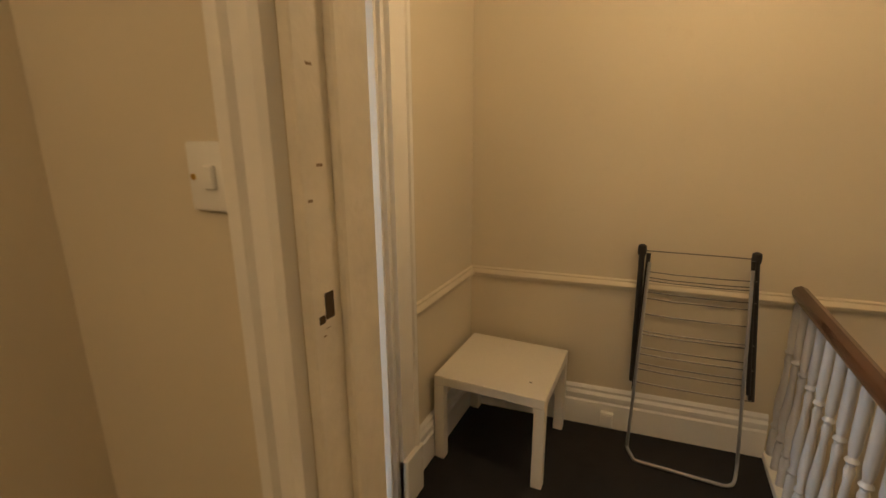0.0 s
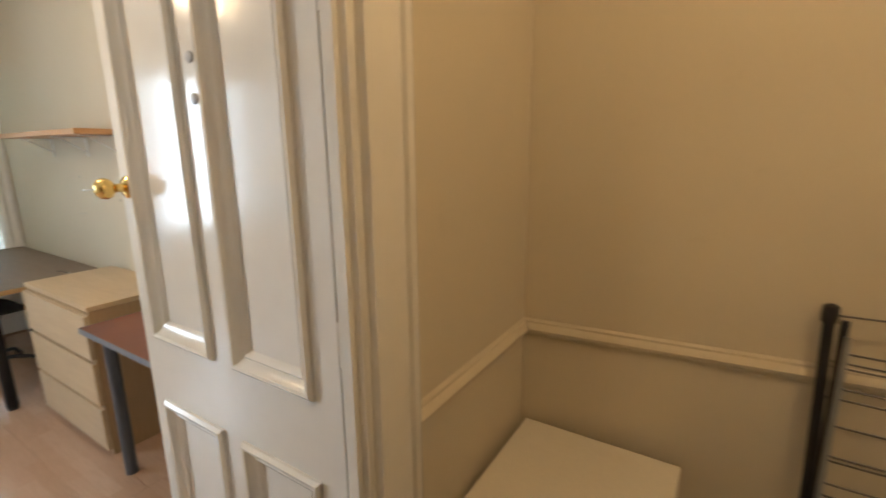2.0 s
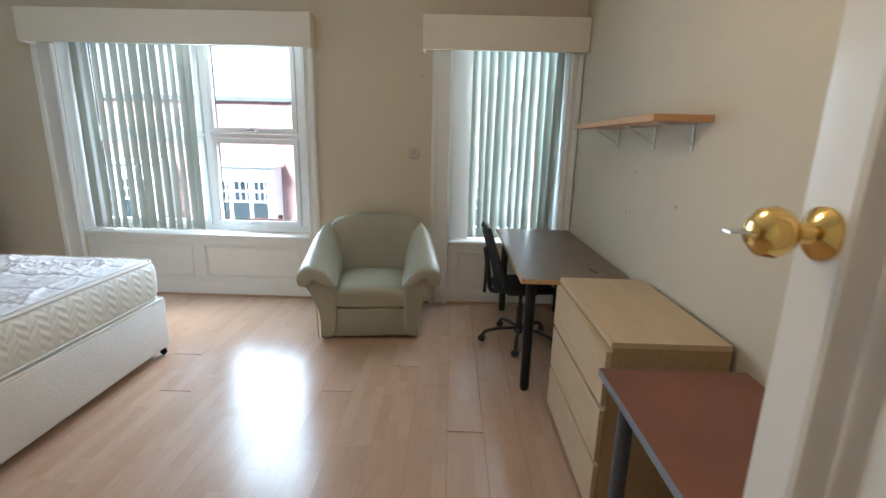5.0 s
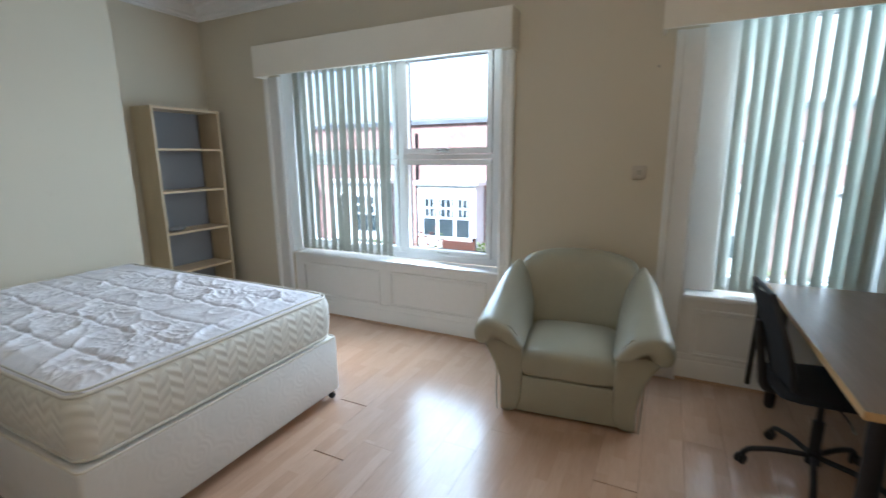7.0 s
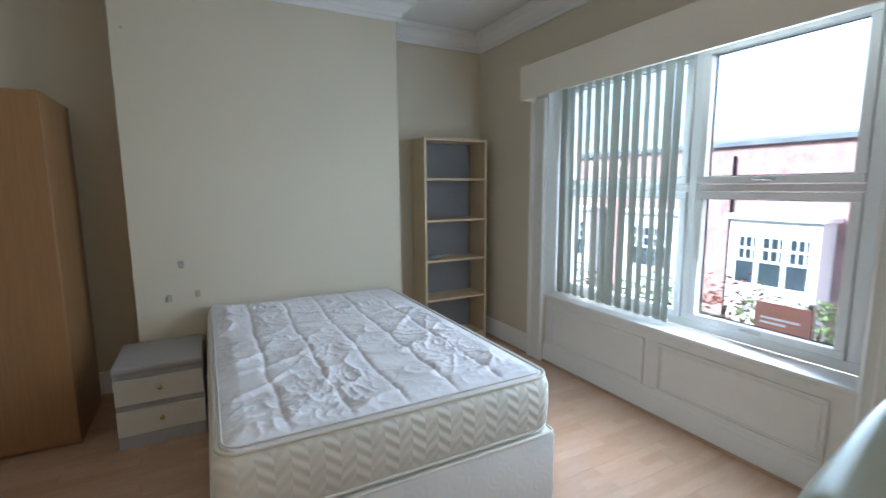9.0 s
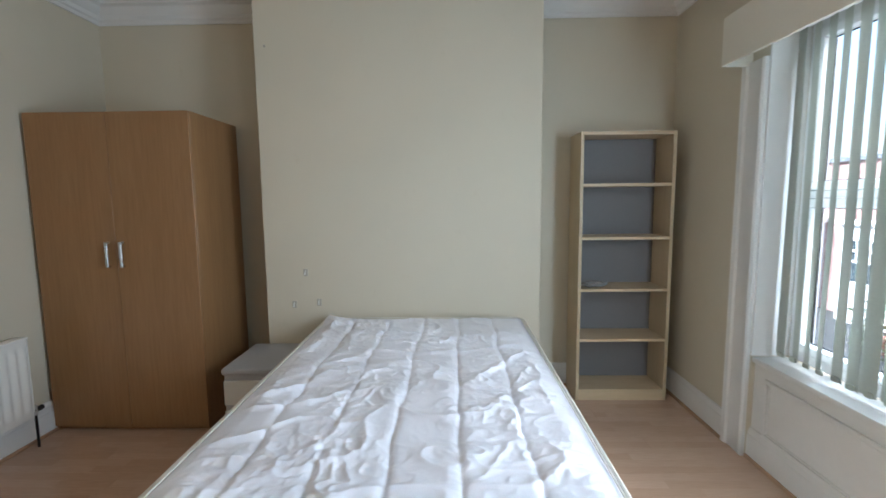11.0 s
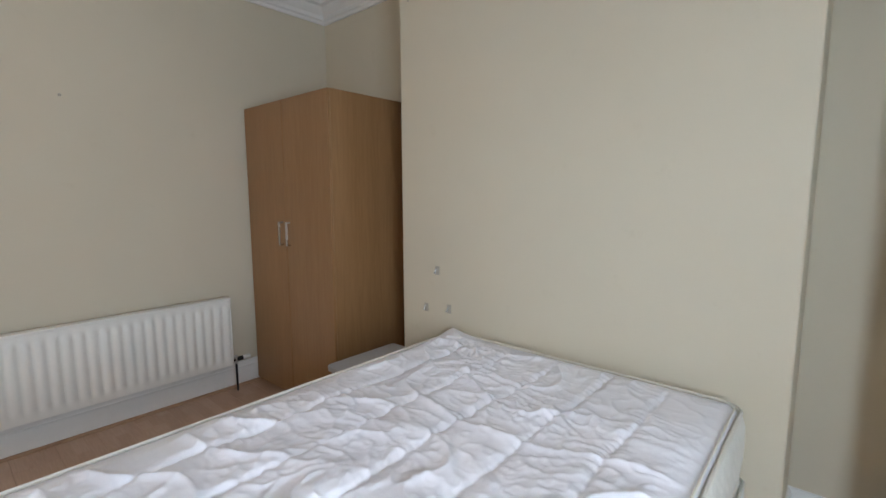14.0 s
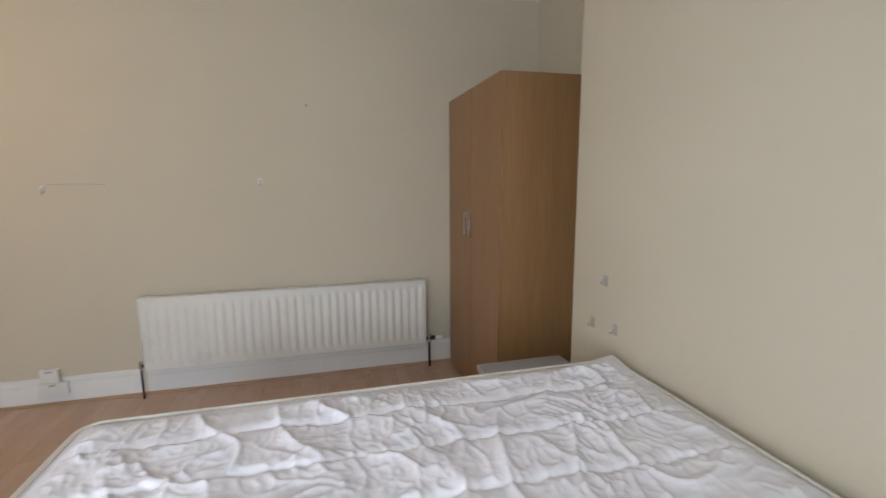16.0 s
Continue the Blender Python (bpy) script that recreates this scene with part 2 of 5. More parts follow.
ASPHALT = surface("asphalt", (0.05, 0.05, 0.05), 0.9, vary=0.2)
BOARD = surface("terracotta_board", (0.52, 0.20, 0.13), 0.6, vary=0.08)
DARKGLASS = surface("dark_house_window", (0.04, 0.055, 0.065), 0.08, vary=0.2, relief=0)
LEAF = surface("garden_leaves", (0.22, 0.30, 0.07), 0.6, vary=0.35, big=3, fine=20)
LEAFR = surface("red_garden_leaves", (0.28, 0.09, 0.05), 0.6, vary=0.3, big=3, fine=20)
STONE = surface("white_bay_paint", (0.82, 0.81, 0.80), 0.6, vary=0.04)
CREAMV = surface("cream_painted_board", (0.80, 0.745, 0.64), 0.5, vary=0.03)


def fabric_blind():
    m, n, l, b = nodes_of("pale_green_blind_fabric")
    v = coords(n, l, (1, 1, 0.4))
    f = noise_tex(n, l, v, 260, 3)
    l.new(ramp(n, l, f, [(0.3, (0.48, 0.485, 0.44)), (0.7, (0.58, 0.585, 0.53))]), b.inputs["Base Color"])
    b.inputs["Roughness"].default_value = 0.8
    tr = n.new("ShaderNodeBsdfTranslucent")
    tr.inputs[0].default_value = (0.50, 0.56, 0.52, 1)
    mx = n.new("ShaderNodeMixShader")
    mx.inputs[0].default_value = 0.22
    l.new(b.outputs[0], mx.inputs[1])
    l.new(tr.outputs[0], mx.inputs[2])
    l.new(mx.outputs[0], n["Material Output"].inputs[0])
    return m


BLIND = fabric_blind()


def clear(name, ior=1.45, rough=0.0):
    m, n, l, b = nodes_of(name)
    tp = n.new("ShaderNodeBsdfTransparent")
    gl = n.new("ShaderNodeBsdfGlossy")
    gl.inputs["Roughness"].default_value = rough
    fr = n.new("ShaderNodeLayerWeight")
    fr.inputs["Blend"].default_value = 0.5
    pw = n.new("ShaderNodeMath")
    pw.operation, pw.inputs[1].default_value = "POWER", 5.0
    l.new(fr.outputs["Facing"], pw.inputs[0])
    ma = n.new("ShaderNodeMath")
    ma.operation, ma.inputs[1].default_value, ma.inputs[2].default_value = "MULTIPLY_ADD", 0.9, 0.04 * ior / 1.45
    l.new(pw.outputs[0], ma.inputs[0])
    mx = n.new("ShaderNodeMixShader")
    l.new(ma.outputs[0], mx.inputs[0])
    l.new(tp.outputs[0], mx.inputs[1])
    l.new(gl.outputs[0], mx.inputs[2])
    l.new(mx.outputs[0], n["Material Output"].inputs[0])
    return m


GLASS = clear("window_glass")
FILM = surface("clear_plastic_film", (0.34, 0.33, 0.32), 0.18, vary=0.2)
glow, gn, gl_, gb = nodes_of("lit_bulb")
gb.inputs["Emission Color"].default_value = (1, 0.62, 0.28, 1)
gb.inputs["Emission Strength"].default_value = 25.0

# ---- building helpers ----
PLACE = {}


def thing(name, label, category, loc=(0, 0, 0), rz=0.0, group="", kind=""):
    ob = new(name)
    ob.empty_display_size = 0.1
    ob.matrix_world = pose(*loc, 0, 0, rz)
    PLACE[ob] = ob.matrix_world.copy()
    return tagged(ob, label, category, group, kind)


def smooth(me, angle=35):
    me.set_sharp_from_angle(angle=radians(angle))
    for p in me.polygons:
        p.use_smooth = True


def mesh_of(name, bm, material, soft=True):
    bmesh.ops.recalc_face_normals(bm, faces=bm.faces)
    me = bpy.data.meshes.new(name)
    bm.to_mesh(me)
    bm.free()
    me.materials.append(material)
    if soft:
        smooth(me)
    return me


def part(name, bm, material, parent, label="", local=False):
    """Links a bmesh, in world places unless local, as one mesh under a thing or a part."""
    m = PLACE[parent]
    if not local:
        bm.transform(m.inverted())
    ob = new(name, mesh_of(name, bm, material))
    ob.parent = parent
    PLACE[ob] = m
    return tagged(ob, label)


def structure(name, bm, material, label="", category=""):
    ob = new(name, mesh_of(name, bm, material))
    PLACE[ob] = Matrix.Identity(4)
    return tagged(ob, label, category, kind="structure")


def single(name, bm, material, label, category, base=(0, 0, 0), group=""):
    """A thing of one mesh with its origin at base."""
    bm.transform(Matrix.Translation(base).inverted())
    ob = new(name, mesh_of(name, bm, material))
    ob.location = base
    PLACE[ob] = Matrix.Translation(base)
    return tagged(ob, label, category, group)


def box(x0, x1, y0, y1, z0, z1, r=0.0, seg=1, bm=None):
    own = bmesh.new()
    bmesh.ops.create_cube(own, size=1)
    for v in own.verts:
        v.co = ((x0 + x1) / 2 + v.co.x * (x1 - x0), (y0 + y1) / 2 + v.co.y * (y1 - y0), (z0 + z1) / 2 + v.co.z * (z1 - z0))
    if r:
        bmesh.ops.bevel(own, geom=own.edges[:], offset=r, segments=seg, profile=0.5, affect="EDGES")
    return own if bm is None else join(bm, own)


def join(bm, other):
    me = bpy.data.meshes.new("tmp")
    other.to_mesh(me)
    other.free()
    bm.from_mesh(me)
    bpy.data.meshes.remove(me)
    return bm


def lathe(profile, seg=20, at=(0, 0, 0), axis="z"):
    """Turns (radius, height) pairs round an axis through at."""
    bm = bmesh.new()
    rings = []
    for r, h in profile:
        ring = []
        for k in range(seg):
            a = 2 * math.pi * k / seg
            c, s = r * math.cos(a), r * math.sin(a)
            p = {"z": (c, s, h), "y": (c, h, s), "x": (h, c, s)}[axis]
            ring.append(bm.verts.new(Vector(p) + Vector(at)))
        rings.append(ring)
    for a, b in zip(rings, rings[1:]):
        for k in range(seg):
            bm.faces.new((a[k], a[(k + 1) % seg], b[(k + 1) % seg], b[k]))
    bm.faces.new(rings[0])
    bm.faces.new(rings[-1])
    return bm


def tube(points, r, seg=10, closed=False):
    pts = [Vector(p) for p in points]
    bm = bmesh.new()
    rings = []
    up = Vector((0.13, 0.21, 0.97))
    for i, p in enumerate(pts):
        a = pts[i - 1] if i or closed else p
        b = pts[(i + 1) % len(pts)] if i < len(pts) - 1 or closed else p
        d = (b - a).normalized()
        s = d.cross(up).normalized()
        u = s.cross(d)
        rings.append([bm.verts.new(p + r * (math.cos(2 * math.pi * k / seg) * s + math.sin(2 * math.pi * k / seg) * u)) for k in range(seg)])
    pairs = list(zip(rings, rings[1:])) + ([(rings[-1], rings[0])] if closed else [])
    for a, b in pairs:
        for k in range(seg):
            bm.faces.new((a[k], a[(k + 1) % seg], b[(k + 1) % seg], b[k]))
    if not closed:
        bm.faces.new(rings[0])
        bm.faces.new(rings[-1])
    return bm


def arc(points, radius=0.05, n=5):
    """Rounds the inner corners of a polyline."""
    pts = [Vector(p) for p in points]
    out = [pts[0]]
    for a, b, c in zip(pts, pts[1:], pts[2:]):
        p, q = b + (a - b).normalized() * radius, b + (c - b).normalized() * radius
        for k in range(n + 1):
            t = k / n
            out.append((1 - t) ** 2 * p + 2 * t * (1 - t) * b + t * t * q)
    return out + [pts[-1]]


def sweep(profile, a, b, out, up=(0, 0, 1), ma=0.0, mb=0.0):
    """A moulding: profile of (away, height) drawn from a to b; ma, mb lengthen each end by that share of away, for mitres."""
    a, b, out, up = Vector(a), Vector(b), Vector(out), Vector(up)
    d = (b - a).normalized()
    bm = bmesh.new()
    r0 = [bm.verts.new(a + out * w + up * h - d * w * ma) for w, h in profile]
    r1 = [bm.verts.new(b + out * w + up * h + d * w * mb) for w, h in profile]
    k = len(profile)
    for i in range(k):
        bm.faces.new((r0[i], r0[(i + 1) % k], r1[(i + 1) % k], r1[i]))
    bm.faces.new(r0)
    bm.faces.new(r1)
    return bm


def loft(rings, closed_ends=True):
    bm = bmesh.new()
    vs = [[bm.verts.new(p) for p in ring] for ring in rings]
    k = len(vs[0])
    for a, b in zip(vs, vs[1:]):
        for i in range(k):
            bm.faces.new((a[i], a[(i + 1) % k], b[(i + 1) % k], b[i]))
    if closed_ends:
        bm.faces.new(vs[0])
        bm.faces.new(vs[-1])
    return bm


def soften(ob, levels=2):
    s = ob.modifiers.new("soft", "SUBSURF")
    s.levels = s.render_levels = levels
    return ob


SKIRT = [(0, 0), (0.022, 0), (0.022, 0.13), (0.016, 0.14), (0.018, 0.15), (0.008, 0.175), (0, 0.18)]
TALLSKIRT = [(0, 0), (0.025, 0), (0.025, 0.14), (0.017, 0.15), (0.022, 0.165), (0.022, 0.185), (0.01, 0.20), (0.012, 0.215), (0, 0.235)]
DADO = [(0, 0), (0.008, 0.0), (0.012, 0.012), (0.026, 0.02), (0.030, 0.032), (0.022, 0.042), (0.012, 0.05), (0.012, 0.058), (0, 0.064)]
CORNICE = [(0, 0.15), (0, 0), (0.015, 0.0), (0.02, 0.02), (0.035, 0.03), (0.04, 0.055), (0.075, 0.085), (0.085, 0.105), (0.12, 0.115), (0.125, 0.15)]
FLATARCHI = [(0, 0), (0, 0.022), (0.10, 0.022), (0.104, 0.018), (0.108, 0.03), (0.118, 0.036), (0.13, 0.03), (0.13, 0)]
ARCHI = [(0, 0), (0.0, 0.022), (0.02, 0.028), (0.035, 0.02), (0.09, 0.02), (0.10, 0.03), (0.125, 0.036), (0.14, 0.03), (0.14, 0)]

# ---- the room's shell ----
XW, XE, XL, YN, YS, YC, TOP = -4.86, -0.54, -0.44, 2.70, -2.82, -2.38, 2.96
CX0, CX1 = -3.79, -1.89

wall = box(XW - 0.34, XW, YS - 0.2, -1.80, 0, TOP)
for a, b, c, d in ((-1.80, 0.33, 0, 0.56), (-1.80, 0.33, 2.38, TOP), (0.33, 1.60, 0, TOP), (1.60, 2.60, 0, 0.56), (1.60, 2.60, 2.38, TOP), (2.60, YN + 0.2, 0, TOP)):
    low = c == 0 and d < 1
    box(XW - 0.34, XW - (0.05 if low else 0), a, b, c, d, bm=wall)
wall_west = structure("wall_west", wall, WALL, "magnolia plaster wall with two sash-sized window openings")
structure("wall_south", box(XW, XE + 0.1, YS - 0.2, YS, 0, TOP), WALL, "magnolia plaster wall of the alcoves")
structure("chimney_breast", box(CX0, CX1, YS, YC, 0, TOP, 0.004), WALL, "plain magnolia chimney breast with no fireplace")
structure("wall_north", box(XW, XE, YN, YN + 0.2, 0, TOP), WALL, "magnolia plaster wall behind the desks")
wall = box(XE, XL, YS, 1.19, 0, TOP)
box(XE, XL, 2.097, 2.232, 0, TOP, bm=wall)
box(XE, -0.472, 2.232, 3.0, 0, TOP, bm=wall)
box(XE, XL, 1.19, 2.097, 2.06, TOP, bm=wall)
structure("wall_east", wall, WALL, "magnolia partition wall between bedroom and landing")
structure("ceiling", box(XW, XE, YS, YN, TOP, TOP + 0.1), CEIL, "white painted bedroom ceiling")
structure("subfloor", box(XW, XL, YS, YN, -0.12, -0.012), UNDER, "dark gap below the floorboards")


def moulding(name, runs, profile, z, material, label, mitre=()):
    bm = bmesh.new()
    for a, b, out, ma, mb in runs:
        join(bm, sweep(profile, (*a, z), (*b, z), (*out, 0), ma=ma, mb=mb))
    return structure(name, bm, material, label)


RING = [((XW, YS), (CX0, YS), (0, 1), -1, -1), ((CX0, YS), (CX0, YC), (-1, 0), -1, 1), ((CX0, YC), (CX1, YC), (0, 1), 1, 1), ((CX1, YC), (CX1, YS), (1, 0), 1, -1),
        ((CX1, YS), (XE, YS), (0, 1), -1, -1), ((XE, YS), (XE, YN), (-1, 0), -1, -1), ((XE, YN), (XW, YN), (0, -1), -1, -1), ((XW, YN), (XW, YS), (1, 0), -1, -1)]
moulding("cornice", RING, CORNICE, TOP - 0.152, CEIL, "white moulded plaster cornice")
LOW = RING[:5] + [((XE, YS), (XE, 1.045), (-1, 0), -1, 0), ((XE, 2.215), (XE, YN), (-1, 0), 0, -1), ((XE, YN), (XW, YN), (0, -1), -1, -1),
                  ((XW, 1.435), (XW, 0.425), (1, 0), 0, 0), ((XW, -1.985), (XW, YS), (1, 0), 0, -1)]
moulding("baseboard", LOW, SKIRT, 0.0, TRIM, "white painted moulded skirting board")
BEADP = [(0.022, 0), (0.036, 0), (0.036, 0.006), (0.030, 0.014), (0.022, 0.016)]
moulding("floor_bead", LOW, BEADP, 0.0, BEAD, "thin beech beading along the skirting")


# ---- windows ----
def frame_rect(y0, y1, z0, z1, x0, x1, w, bm=None):
    """A rectangular frame in a plane of constant x."""
    bm = bm or bmesh.new()
    box(x0, x1, y0, y1, z0, z0 + w, 0.004, bm=bm)
    box(x0, x1, y0, y1, z1 - w, z1, 0.004, bm=bm)
    box(x0, x1, y0, y0 + w, z0 + w, z1 - w, 0.004, bm=bm)
    box(x0, x1, y1 - w, y1, z0 + w, z1 - w, 0.004, bm=bm)
    return bm


def pane_of(win, y0, y1, z0, z1):
    g = part("pane", box(-5.104, -5.10, y0, y1, z0, z1), GLASS, win, "clear window glass")
    g.visible_shadow = False


def panelling(win, y0, y1, cuts):
    """The painted panels under a sill, with raised mouldings."""
    part("apron", box(XW - 0.049, XW - 0.03, y0, y1, 0.0, 0.575), TRIM, win, "white painted panelling under the sill")
    for a, b in cuts:
        bm = frame_rect(a, b, 0.17, 0.50, XW - 0.032, XW - 0.014, 0.022)
        frame_rect(a + 0.022, b - 0.022, 0.192, 0.478, XW - 0.032, XW - 0.022, 0.012, bm)
        part("panel_moulding", bm, TRIM, win)
    part("skirting", sweep(SKIRT, (XW - 0.03, y1, 0), (XW - 0.03, y0, 0), (1, 0, 0)), TRIM, win)
    part("floor_bead", sweep(BEADP, (XW - 0.03, y1, 0), (XW - 0.03, y0, 0), (1, 0, 0)), BEAD, win, "beech beading")


def architraves(win, y0, y1, zt, wl, wr):
    for y, w, s in ((y0, wl, -1), (y1, wr, 1)):
        prof = [(0, 0), (0, 0.02), (0.015, 0.028), (0.03, 0.02), (w - 0.05, 0.02), (w - 0.04, 0.032), (w - 0.012, 0.036), (w, 0.026), (w, 0)]
        part("architrave", sweep(prof, (XW, y, 0.0), (XW, y, zt), (0, s, 0), (1, 0, 0)), TRIM, win, "white moulded window architrave")
        part("reveal", box(-5.06, XW, *sorted((y, y - s * 0.012)), 0.60, 2.38), TRIM, win)


def window(name, y0, y1, lights, label):
    win = thing(name, label, "window", (XW, (y0 + y1) / 2, 0), kind="structure")
    part("window_sill", box(-5.06, XW - 0.005, y0 + 0.002, y1 - 0.002, 0.562, 0.595, 0.008, 2), TRIM, win, "white window sill board")
    part("window_frame", frame_rect(y0 + 0.012, y1 - 0.012, 0.597, 2.376, -5.13, -5.06, 0.055), UPVC, win, "white plastic window frame")
    for k, (a, b) in enumerate(lights):
        if k:
            part("mullion", box(-5.13, -5.062, lights[k - 1][1] + 0.001, a - 0.001, 0.653, 2.32, 0.004), UPVC, win)
        part("transom", box(-5.13, -5.062, a, b, 1.475, 1.515, 0.004), UPVC, win)
        for z0, z1 in ((0.653, 1.475), (1.515, 2.32)):
            sash = part("sash", frame_rect(a + 0.002, b - 0.002, z0 + 0.002, z1 - 0.002, -5.12, -5.045, 0.045), UPVC, win)
            part("gasket", frame_rect(a + 0.047, b - 0.047, z0 + 0.047, z1 - 0.047, -5.108, -5.096, 0.005), BLACK, sash, "thin black rubber seal")
            pane_of(win, a + 0.046, b - 0.046, z0 + 0.046, z1 - 0.046)
            hz = z0 + 0.03
            bm = box(-5.045, -5.03, (a + b) / 2 - 0.035, (a + b) / 2 + 0.035, hz - 0.012, hz + 0.012, 0.004)
            box(-5.032, -5.018, (a + b) / 2 - 0.075, (a + b) / 2 + 0.03, hz - 0.007, hz + 0.007, 0.004, bm=bm)
            part("handle", bm, CHROME, sash, "small grey metal latch handle")
    return win


w1 = window("window_1", -1.80, 0.33, ((-1.735, -0.68), (-0.62, 0.195)), "white plastic casement window looking over the street")
part("casing", box(-5.13, -5.055, 0.197, 0.262, 0.653, 2.32, 0.004), UPVC, w1, "wide white plastic jamb")
panelling(w1, -1.80, 0.33, ((-1.70, -0.80), (-0.70, 0.22)))
architraves(w1, -1.80, 0.33, 2.22, 0.185, 0.10)
w2 = window("window_2", 1.60, 2.60, ((1.79, 2.535),), "white plastic casement window behind a closed blind")
part("casing", box(-5.13, -5.0, 1.613, 1.785, 0.597, 2.36, 0.004), TRIM, w2, "wide painted window casing")
panelling(w2, 1.60, 2.60, ((1.68, 2.52),))
architraves(w2, 1.60, 2.60, 2.22, 0.165, 0.095)


def valance(y0, y1, label):
    v = thing("blind_valance", label, "valance", (XW, (y0 + y1) / 2, 2.20), group="blind valances")
    part("front_board", box(-4.712, -4.694, y0, y1, 2.205, 2.465, 0.003), CREAMV, v)
    part("end_board", box(XW + 0.002, -4.712, y0, y0 + 0.016, 2.205, 2.465), CREAMV, v)
    part("end_board", box(XW + 0.002, -4.712, y1 - 0.016, y1, 2.205, 2.465), CREAMV, v)
    part("top_board", box(XW + 0.002, -4.712, y0 + 0.016, y1 - 0.016, 2.447, 2.465), CREAMV, v)



valance(-1.95, 0.455, "cream painted box valance over the wide window")
valance(1.36, 2.69, "cream painted box valance over the narrow window")


def vertical_blind(y0, y1, count, turn, label, rail=None, spread=0.0):
    b = thing("vertical_blind", label, "blind", (-4.97, (y0 + y1) / 2, 0.6), group="vertical blinds")
    r0, r1 = rail or (y0, y1)
    part("headrail", box(-4.99, -4.95, r0, r1, 2.33, 2.365, 0.004), PLASTIC, b, "white aluminium headrail")
    rnd = random.Random(count)
    for k in range(count):
        y = y0 + (y1 - y0) * (k + 0.5) / count + rnd.uniform(-1, 1) * spread
        a = radians(turn + rnd.uniform(-9, 9))
        half, zt, zb = 0.0445, 2.33, 0.625 + rnd.uniform(-0.004, 0.004)
        rings = []
        for j in range(9):
            t = j / 8
            z = zt + (zb - zt) * t
            tw = a + 0.10 * math.sin(2.2 * t + k) * t
            off = 0.012 * math.sin(k * 1.7) * t
            ring = []
            for s, bow in ((-1, 0), (-0.5, 0.006), (0, 0.008), (0.5, 0.006), (1, 0), (1, 0.0012), (0, 0.0092), (-1, 0.0012)):
                u = s * half
                ring.append((-4.97 + u * math.cos(tw) - bow * math.sin(tw), y + off + u * math.sin(tw) + bow * math.cos(tw), z))
            rings.append(ring)
        slat = part("slat", loft(rings), BLIND, b)
        part("weight", box(-4.976, -4.964, y - 0.02, y + 0.02, zb - 0.004, zb + 0.02, 0.002), BLIND, slat)
    return b


vertical_blind(-1.77, -0.98, 9, 76, "pale green vertical blind with slats drawn half across", (-1.78, 0.24), 0.008)
vertical_blind(-0.98, -0.68, 4, 66, "pale green vertical blind slats bunched together", (-0.97, -0.66), 0.006)
vertical_blind(1.78, 2.57, 11, -61, "pale green vertical blind hanging closed before the window", (1.63, 2.58), 0.004)

# ---- the bedroom door and its frame ----
def door_frame(name, label):
    d = thing(name, label, "door frame", (XE, 1.63, 0), kind="structure")
    for y, s in ((1.19, 1), (2.07, -1)):
        north = s < 0
        part("lining", box(-0.498 if north else XE - 0.004, XL + 0.004, *((2.05, 2.096) if north else (1.19, 1.21)), 0, 2.06), GLOSS, d)
        part("stop", box(XE + 0.062, XE + 0.085, *sorted((y + s * 0.02, y + s * 0.034)), 0, 2.03), GLOSS, d)
    part("head", box(XE - 0.004, XL + 0.004, 1.21, 2.05, 2.04, 2.06), GLOSS, d)
    for x, up in ((XL, 1), (XE, -1)):
        for y, s in ((1.19, -1), (2.07 if up > 0 else 2.10, 1)):
            part("architrave", sweep(FLATARCHI if up > 0 else ARCHI, (x + up * 0.0045, y, 0.0), (x + up * 0.0045, y, 2.20), (0, s, 0), (up, 0, 0)), GLOSS, d, "white moulded door architrave")
            part("plinth", box(*sorted((x, x + up * 0.045)), *sorted((y, y + s * 0.146)), 0, 0.24, 0.006), GLOSS, d, "moulded plinth block")
        part("head_architrave", sweep(ARCHI, (x, 1.19, 2.06), (x, 2.07, 2.06), (0, 0, 1), (up, 0, 0)), GLOSS, d)
    return d


door_frame("door_frame", "white glossy moulded door frame to the bedroom")

DX0, DX1, DY = -1.345, -0.505, 2.05
door = thing("door_1", "white glossy four-panel timber door standing open", "door", (DX1, DY, 0), kind="structure")
PANELS = ((-1.265, -0.975, 0.955, 1.93), (-0.875, -0.590, 0.955, 1.93), (-1.265, -0.975, 0.20, 0.735), (-0.875, -0.590, 0.20, 0.735))
leaf = bmesh.new()
for x0, x1 in ((DX0, -1.265), (-0.975, -0.875), (-0.590, DX1)):
    box(x0, x1, DY, DY + 0.04, 0.008, 2.03, bm=leaf)
for x0, x1 in ((-1.265, -0.975), (-0.875, -0.590)):
    for z0, z1 in ((0.008, 0.20), (0.735, 0.955), (1.93, 2.03)):
        box(x0, x1, DY, DY + 0.04, z0, z1, bm=leaf)
part("leaf", leaf, GLOSS, door)
BOLECT = [(-0.006, 0), (-0.006, 0.008), (0.003, 0.016), (0.011, 0.014), (0.015, 0.006), (0.031, -0.004), (0.036, -0.001), (0.041, -0.003), (0.046, -0.009), (0.052, -0.0132), (-0.004, -0.0132)]
